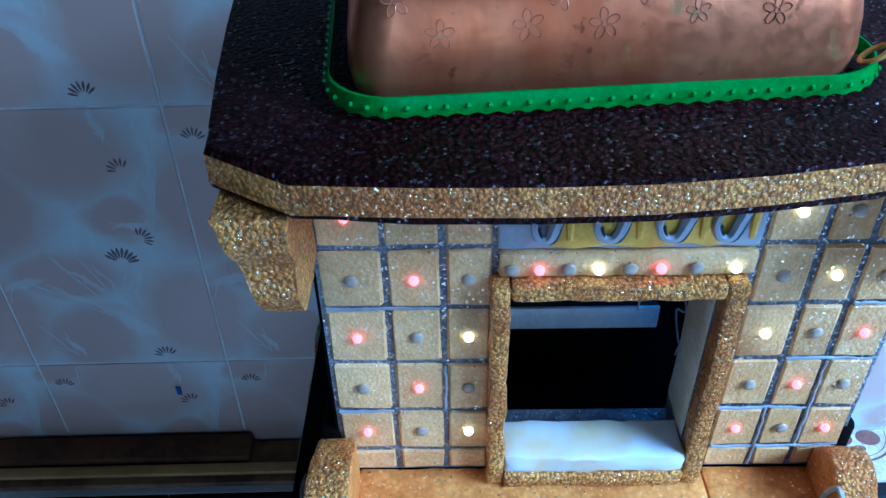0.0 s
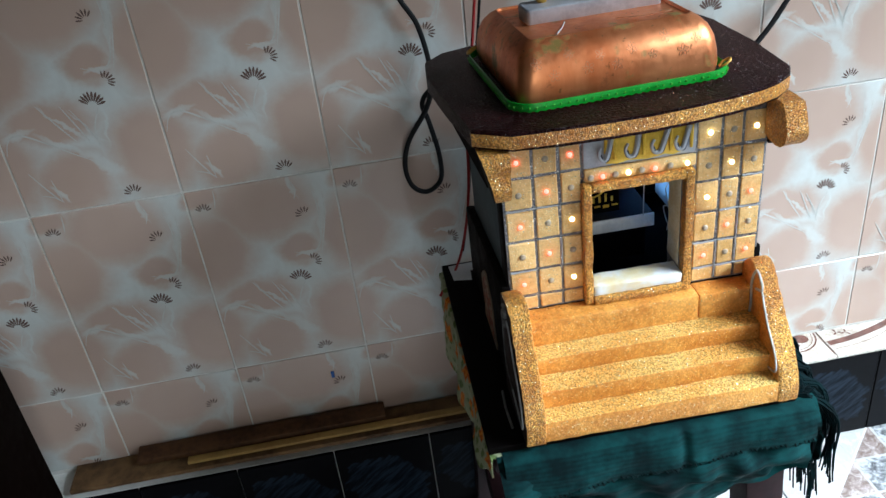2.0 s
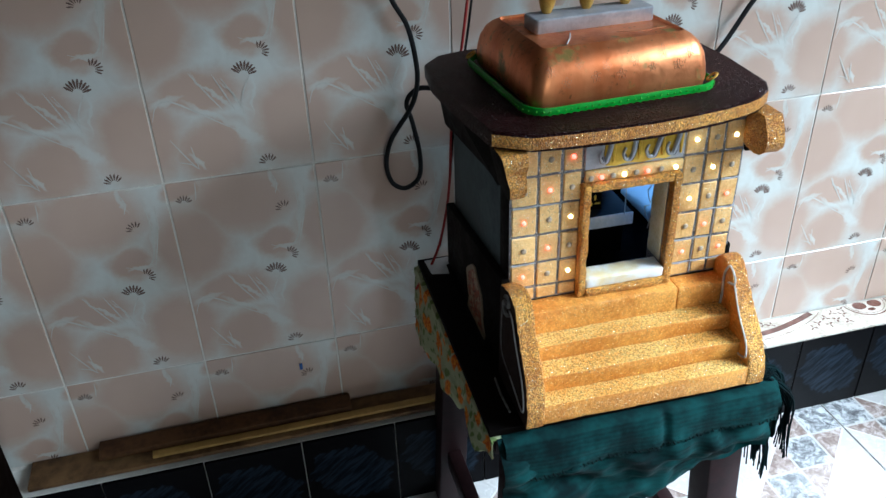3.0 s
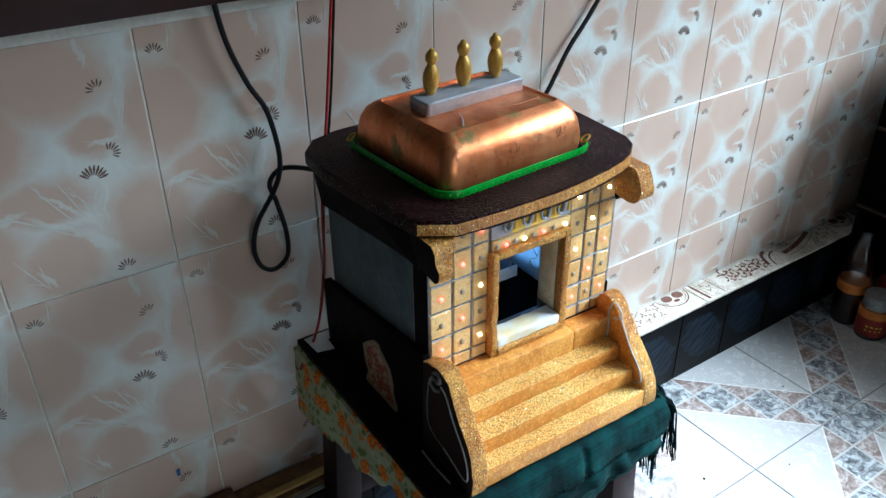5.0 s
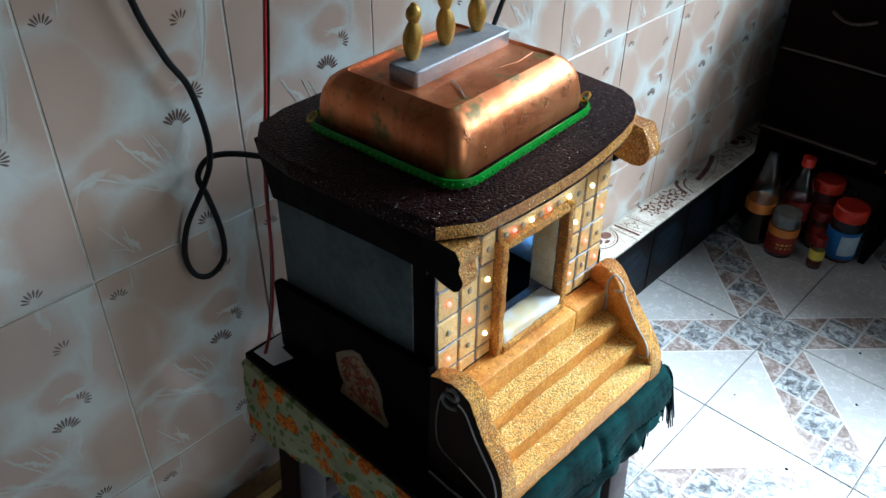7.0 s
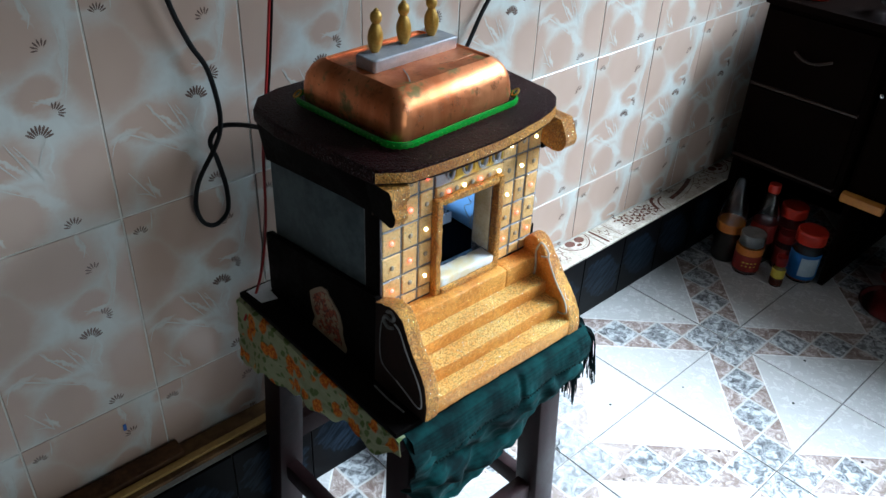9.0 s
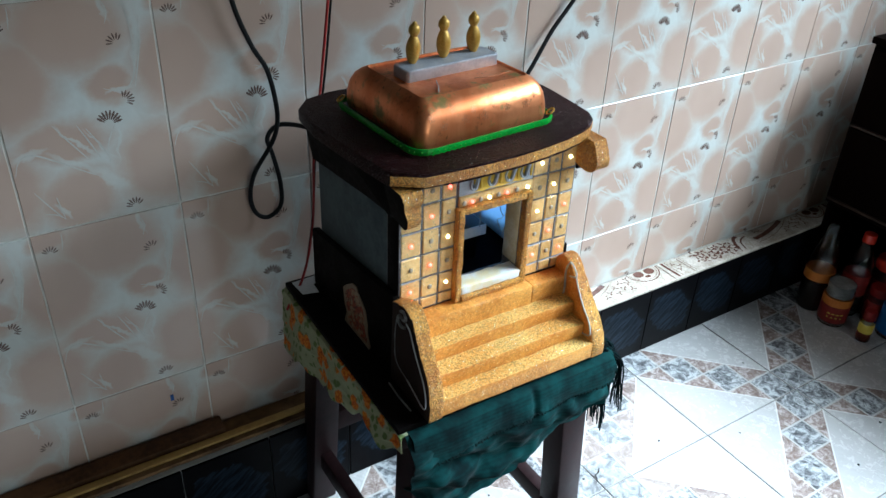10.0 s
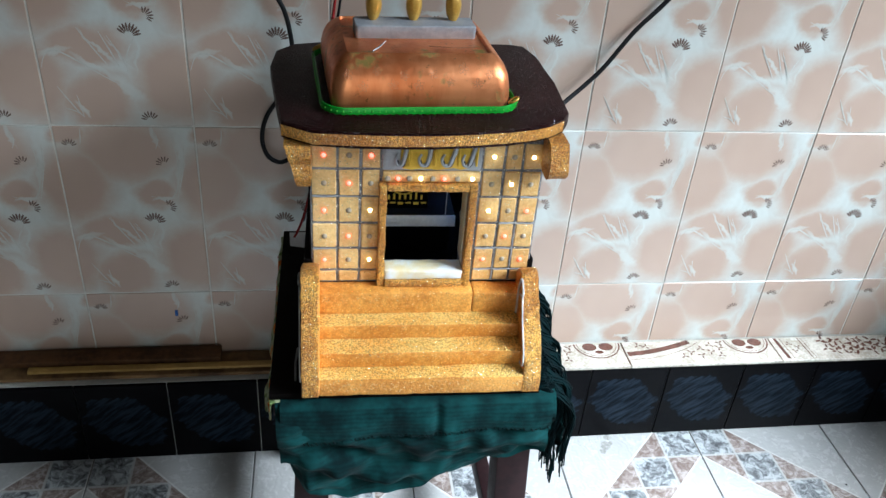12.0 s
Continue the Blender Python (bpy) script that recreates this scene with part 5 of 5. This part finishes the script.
for x, y in ((0.963, -0.369), (0.80, -0.30), (0.86, -0.52), (0.66, -0.44), (0.70, -0.62), (1.10, -0.55), (1.25, -0.50), (0.52, -0.62), (0.60, -0.30), (0.42, -0.24), (0.30, -0.46), (0.05, -0.36), (1.32, -0.66), (0.95, -0.82), (1.05, -0.72), (0.76, -0.76), (1.15, -0.22)):
    s = rng.uniform(0.0018, 0.0034)
    ball((x, y, s * 0.35), s, 0.4, bm=bm, rings=4, sides=6)
solid("crumbs", bm, BLACK, "small dark crumbs scattered on the floor tiles", "crumbs", kind="stuff")
bm = ball((0, 0, 0.004), 0.010, 0.45, rings=6, sides=12)
for v in bm.verts:
    v.co += 0.004 * noise.noise_vector(v.co * 90)
    v.co.z = max(v.co.z, 0.0004)
solid("dark_pebble", bm, BLACK, "small dark lump lying under the stool", "pebble", m=pose(0.352, -0.215, 0.0))


bm = bmesh.new()
rng = random.Random(6)
for k, (dx, dy, r) in enumerate(((0.0, 0.0, 0.011), (0.004, 0.022, 0.008), (-0.006, -0.016, 0.007), (0.010, 0.008, 0.005))):
    ring = [bm.verts.new((dx + r * rng.uniform(0.6, 1.1) * math.cos(a * math.pi / 8), dy + r * rng.uniform(0.7, 1.2) * math.sin(a * math.pi / 8), 0.0003 + 0.00004 * k)) for a in range(16)]
    bm.faces.new(ring)
solid("floor_stain", bm, STAIN, "dull grey dirt smudge on a white floor tile", "stain", kind="stuff", m=pose(0.720, -0.094, 0.0, 0, 0, -12))
q = curve_through([(0.0, 0.0, 0.001), (0.008, 0.006, 0.0016), (0.012, 0.016, 0.001), (0.022, 0.018, 0.001), (0.030, 0.026, 0.001)], 5)
solid("dark_thread", tube(q, 0.0009, 5), BLACK, "short dark thread lying on the floor tiles", "thread", m=pose(0.614, -0.320, 0.0005))


# ---- tiles, last ----
def fan(bm, cx, cz, r, turn, petals, put, slot):
    """A printed fan of separate petals."""
    for k in range(petals):
        a = radians(turn) + (k - (petals - 1) / 2) * 2.5 / petals
        d, s = (math.sin(a), math.cos(a)), (math.cos(a), -math.sin(a))
        l = r * (0.72 + 0.28 * math.cos((k - (petals - 1) / 2) * 1.9 / petals))
        w = r * 0.085
        patch(bm, [(cx + d[0] * f + s[0] * g, cz + d[1] * f + s[1] * g) for f, g in ((l * 0.36, -w * 0.35), (l * 0.75, -w), (l, -w * 0.5), (l, w * 0.5), (l * 0.75, w), (l * 0.36, w * 0.35))], put, slot)


def lay_flat(y, p):
    return (p[0], y, p[1])


def curve_2d(pts):
    return [(q[0], q[1]) for q in curve_through([(a, b, 0.0) for a, b in pts], 5)]


def print_wall(bm, z_low, z_high):
    def put(p):
        return (p[0], -0.0002, p[1])

    depth = 0.0002

    for u, v, r, turn, petals in ((0.105, 0.920, 0.0105, 5, 7), (0.735, 0.822, 0.0110, -28, 6), (0.642, 0.493, 0.0155, 12, 9), (0.786, 0.560, 0.0115, 62, 7), (0.690, 0.065, 0.0120, -12, 7)):
        if z_low + 0.004 < v * 0.3 < z_high - 0.004:
            fan(bm, u * 0.2 - 0.9 * r * math.sin(radians(turn)), v * 0.3 - 0.9 * r * math.cos(radians(turn)), r * 1.25, turn, petals, put, 1)
    lines = [([(0.02, 0.29), (0.06, 0.355), (0.14, 0.372), (0.28, 0.32), (0.41, 0.26), (0.53, 0.21)], 0.0016), ([(0.83, 0.96), (0.855, 0.81), (0.83, 0.65), (0.75, 0.59), (0.63, 0.61)], 0.0014),
             ([(0.91, 0.90), (0.885, 0.75), (0.82, 0.58)], 0.0013), ([(0.70, 0.985), (0.73, 0.93), (0.71, 0.88)], 0.0013), ([(0.195, 0.985), (0.19, 0.94), (0.18, 0.90)], 0.0012),
             ([(0.29, 0.485), (0.37, 0.40), (0.46, 0.31)], 0.0015), ([(0.43, 0.47), (0.49, 0.38), (0.54, 0.30)], 0.0014), ([(0.48, 0.45), (0.56, 0.35), (0.60, 0.28)], 0.0014), ([(0.66, 0.445), (0.60, 0.36), (0.59, 0.275)], 0.0014),
             ([(0.10, 0.20), (0.18, 0.11), (0.24, 0.05)], 0.0013), ([(0.22, 0.16), (0.235, 0.10), (0.245, 0.05)], 0.0012), ([(0.13, 0.09), (0.20, 0.075), (0.25, 0.045)], 0.0012)]
    for pts, w in lines:
        if all(z_low + 0.003 < q[1] * 0.3 < z_high - 0.003 for q in pts):
            depth += 0.00003
            stroke(bm, [(a * 0.2, b * 0.3) for a, b in curve_2d(pts)], w * 1.35, functools.partial(lay_flat, -depth), 2)


def wall_tile_mesh(z_low, z_high):
    b = box(0.0013, 0.1987, 0.0, 0.0030, z_low + 0.0012, z_high - 0.0012, 0.0006, 1)
    me = mesh_of("tile", b, TILE_WALL, FAN_INK, PALE_INK)
    b = bmesh.new()
    b.from_mesh(me)
    print_wall(b, z_low, z_high)
    b.to_mesh(me)
    b.free()
    return me


def lay(me, name, parent, m):
    ob = new(name, me)
    ob.parent = parent
    ob.matrix_local = m
    return ob


ROW_B = 0.315
whole, cut_low = wall_tile_mesh(0.0, 0.3), wall_tile_mesh(0.3 - (ROW_B - LEDGE_Z) + 0.001, 0.3)
rng = random.Random(3)
for i in range(-6, 11):
    for j in range(-1, 2):
        tilt = pose(0.2 * i, rng.uniform(0, 0.0005), ROW_B + 0.3 * j, rng.uniform(-0.12, 0.12), 0, rng.uniform(-0.15, 0.15))
        if 0.2 * i + 0.2 < X1:
            lay(cut_low if j < 0 else whole, "tile", wall_north, tilt)
solid("blue_sticker", box(-0.062, -0.057, -0.0018, -0.0006, 0.266, 0.278, 0.0003, 1), BLUE_STICKER, "tiny torn blue sticker on a wall tile", "sticker")

F0X, F0Y, FS = 0.620, -0.060, 0.280
b = box(0.0010, FS - 0.0010, 0.0010, FS - 0.0010, -0.004, 0.0, 0.0009, 1)
floor_me = mesh_of("tile", b, TILE_FLOOR)
for i in range(-7, 6):
    for j in range(-10, 0):
        x, y = F0X + FS * i, F0Y + FS * j
        if x > X1 or y < Y0 - 0.1:
            continue
        jig = rng.uniform(-0.0004, 0.0003)
        if (i + j) % 2 == 1:
            lay(floor_me, "tile", floor, pose(x, y, jig))
        else:
            lay(floor_me, "tile", floor, pose(x + FS, y, jig, 0, 0, 90))

b = box(0.0008, 0.1492, 0.0, 0.006, 0.0005, LEDGE_Z - 0.0065, 0.0008, 1)
skirt_me = mesh_of("tile", b, TILE_SKIRT)
for i in range(-9, 15):
    lay(skirt_me, "tile", skirting, pose(0.072 + 0.15 * i, LEDGE_Y, 0.0, rng.uniform(-0.2, 0.2), 0, 0))


def border_mesh(first):
    """One length of the printed border: a bowed stripe and a ring of discs, or separators and leaf tufts."""
    b = box(0.0006, 0.2994, LEDGE_Y - 0.002, -0.0004, LEDGE_Z - 0.0058, LEDGE_Z, 0.0006, 1)
    me = mesh_of("border_tile", b, BORDER_GLAZE, BORDER_INK)
    b = bmesh.new()
    b.from_mesh(me)
    g = random.Random(5)
    height = [LEDGE_Z + 0.0003]

    def put(p):
        return (p[0], p[1], height[0])

    def oval(cx, cy, rx, ry, turn=0.0, n=14):
        height[0] += 0.00001
        c, k = math.cos(turn), math.sin(turn)
        patch(b, [(cx + rx * math.cos(a) * c - ry * math.sin(a) * k, cy + rx * math.cos(a) * k + ry * math.sin(a) * c) for a in [2 * math.pi * q / n for q in range(n)]], put, 1)

    def leaf_spray(cx, cy, size):
        t0 = g.uniform(0, 6)
        for k in range(3):
            a = t0 + k * 2.1
            oval(cx + size * math.cos(a), cy + size * math.sin(a), size * 0.85, size * 0.32, a, 8)

    if first:
        for rx, ry, w in ((0.0440, 0.0410, 0.0028), (0.0385, 0.0355, 0.0011)):
            stroke(b, [(0.250 + rx * math.cos(radians(a)), -0.003 - ry * math.sin(radians(a))) for a in range(0, 181, 15)], w, put, 1, False)
        for cx in (0.2345, 0.2665):
            oval(cx, -0.0125, 0.0140, 0.0110)
        oval(0.2500, -0.0275, 0.0085, 0.0045)
        stroke(b, curve_2d([(0.003, -0.036), (0.045, -0.031), (0.095, -0.019), (0.134, -0.005)]), 0.0115, put, 1, False)
        stroke(b, curve_2d([(0.003, -0.052), (0.060, -0.046), (0.120, -0.026), (0.150, -0.008)]), 0.0011, put, 1, False)
        for cx, cy in ((0.112, -0.046), (0.128, -0.036), (0.146, -0.046), (0.150, -0.026), (0.168, -0.036), (0.172, -0.016), (0.188, -0.026), (0.194, -0.012), (0.186, -0.046), (0.030, -0.012), (0.044, -0.016)):
            leaf_spray(cx, cy, 0.0050)
        stroke(b, [(0.2985, -0.004), (0.2985, -0.064)], 0.0014, put, 1, False)
    else:
        for x, w in ((0.012, 0.0070), (0.022, 0.0012), (0.060, 0.0020), (0.067, 0.0010)):
            stroke(b, [(x, -0.003), (x + 0.004, -0.063)], w, put, 1, False)
        for cx, cy in ((0.034, -0.020), (0.038, -0.042), (0.048, -0.030)):
            leaf_spray(cx, cy, 0.0042)
        for k in range(22):
            leaf_spray(0.105 + 0.125 * k / 21 + g.uniform(-0.003, 0.003), -0.012 - 0.040 * (k * 0.618 % 1), g.uniform(0.0055, 0.0085))
        stroke(b, curve_2d([(0.232, -0.050), (0.240, -0.028), (0.252, -0.012), (0.268, -0.006)]), 0.0085, put, 1, False)
        stroke(b, curve_2d([(0.246, -0.058), (0.256, -0.034), (0.272, -0.020), (0.290, -0.016)]), 0.0040, put, 1, False)
    bmesh.ops.recalc_face_normals(b, faces=[f for f in b.faces if f.material_index == 0])
    for f in b.faces:
        if f.material_index == 1 and f.normal.z < 0:
            f.normal_flip()
    b.to_mesh(me)
    b.free()
    return me


ring_tile, leaf_tile = border_mesh(True), border_mesh(False)
for x, me in ((0.145, leaf_tile), (0.445, ring_tile), (0.745, ring_tile), (1.045, leaf_tile), (1.345, ring_tile), (1.645, leaf_tile)):
    lay(me, "border_tile", skirting, pose(x, 0, 0))
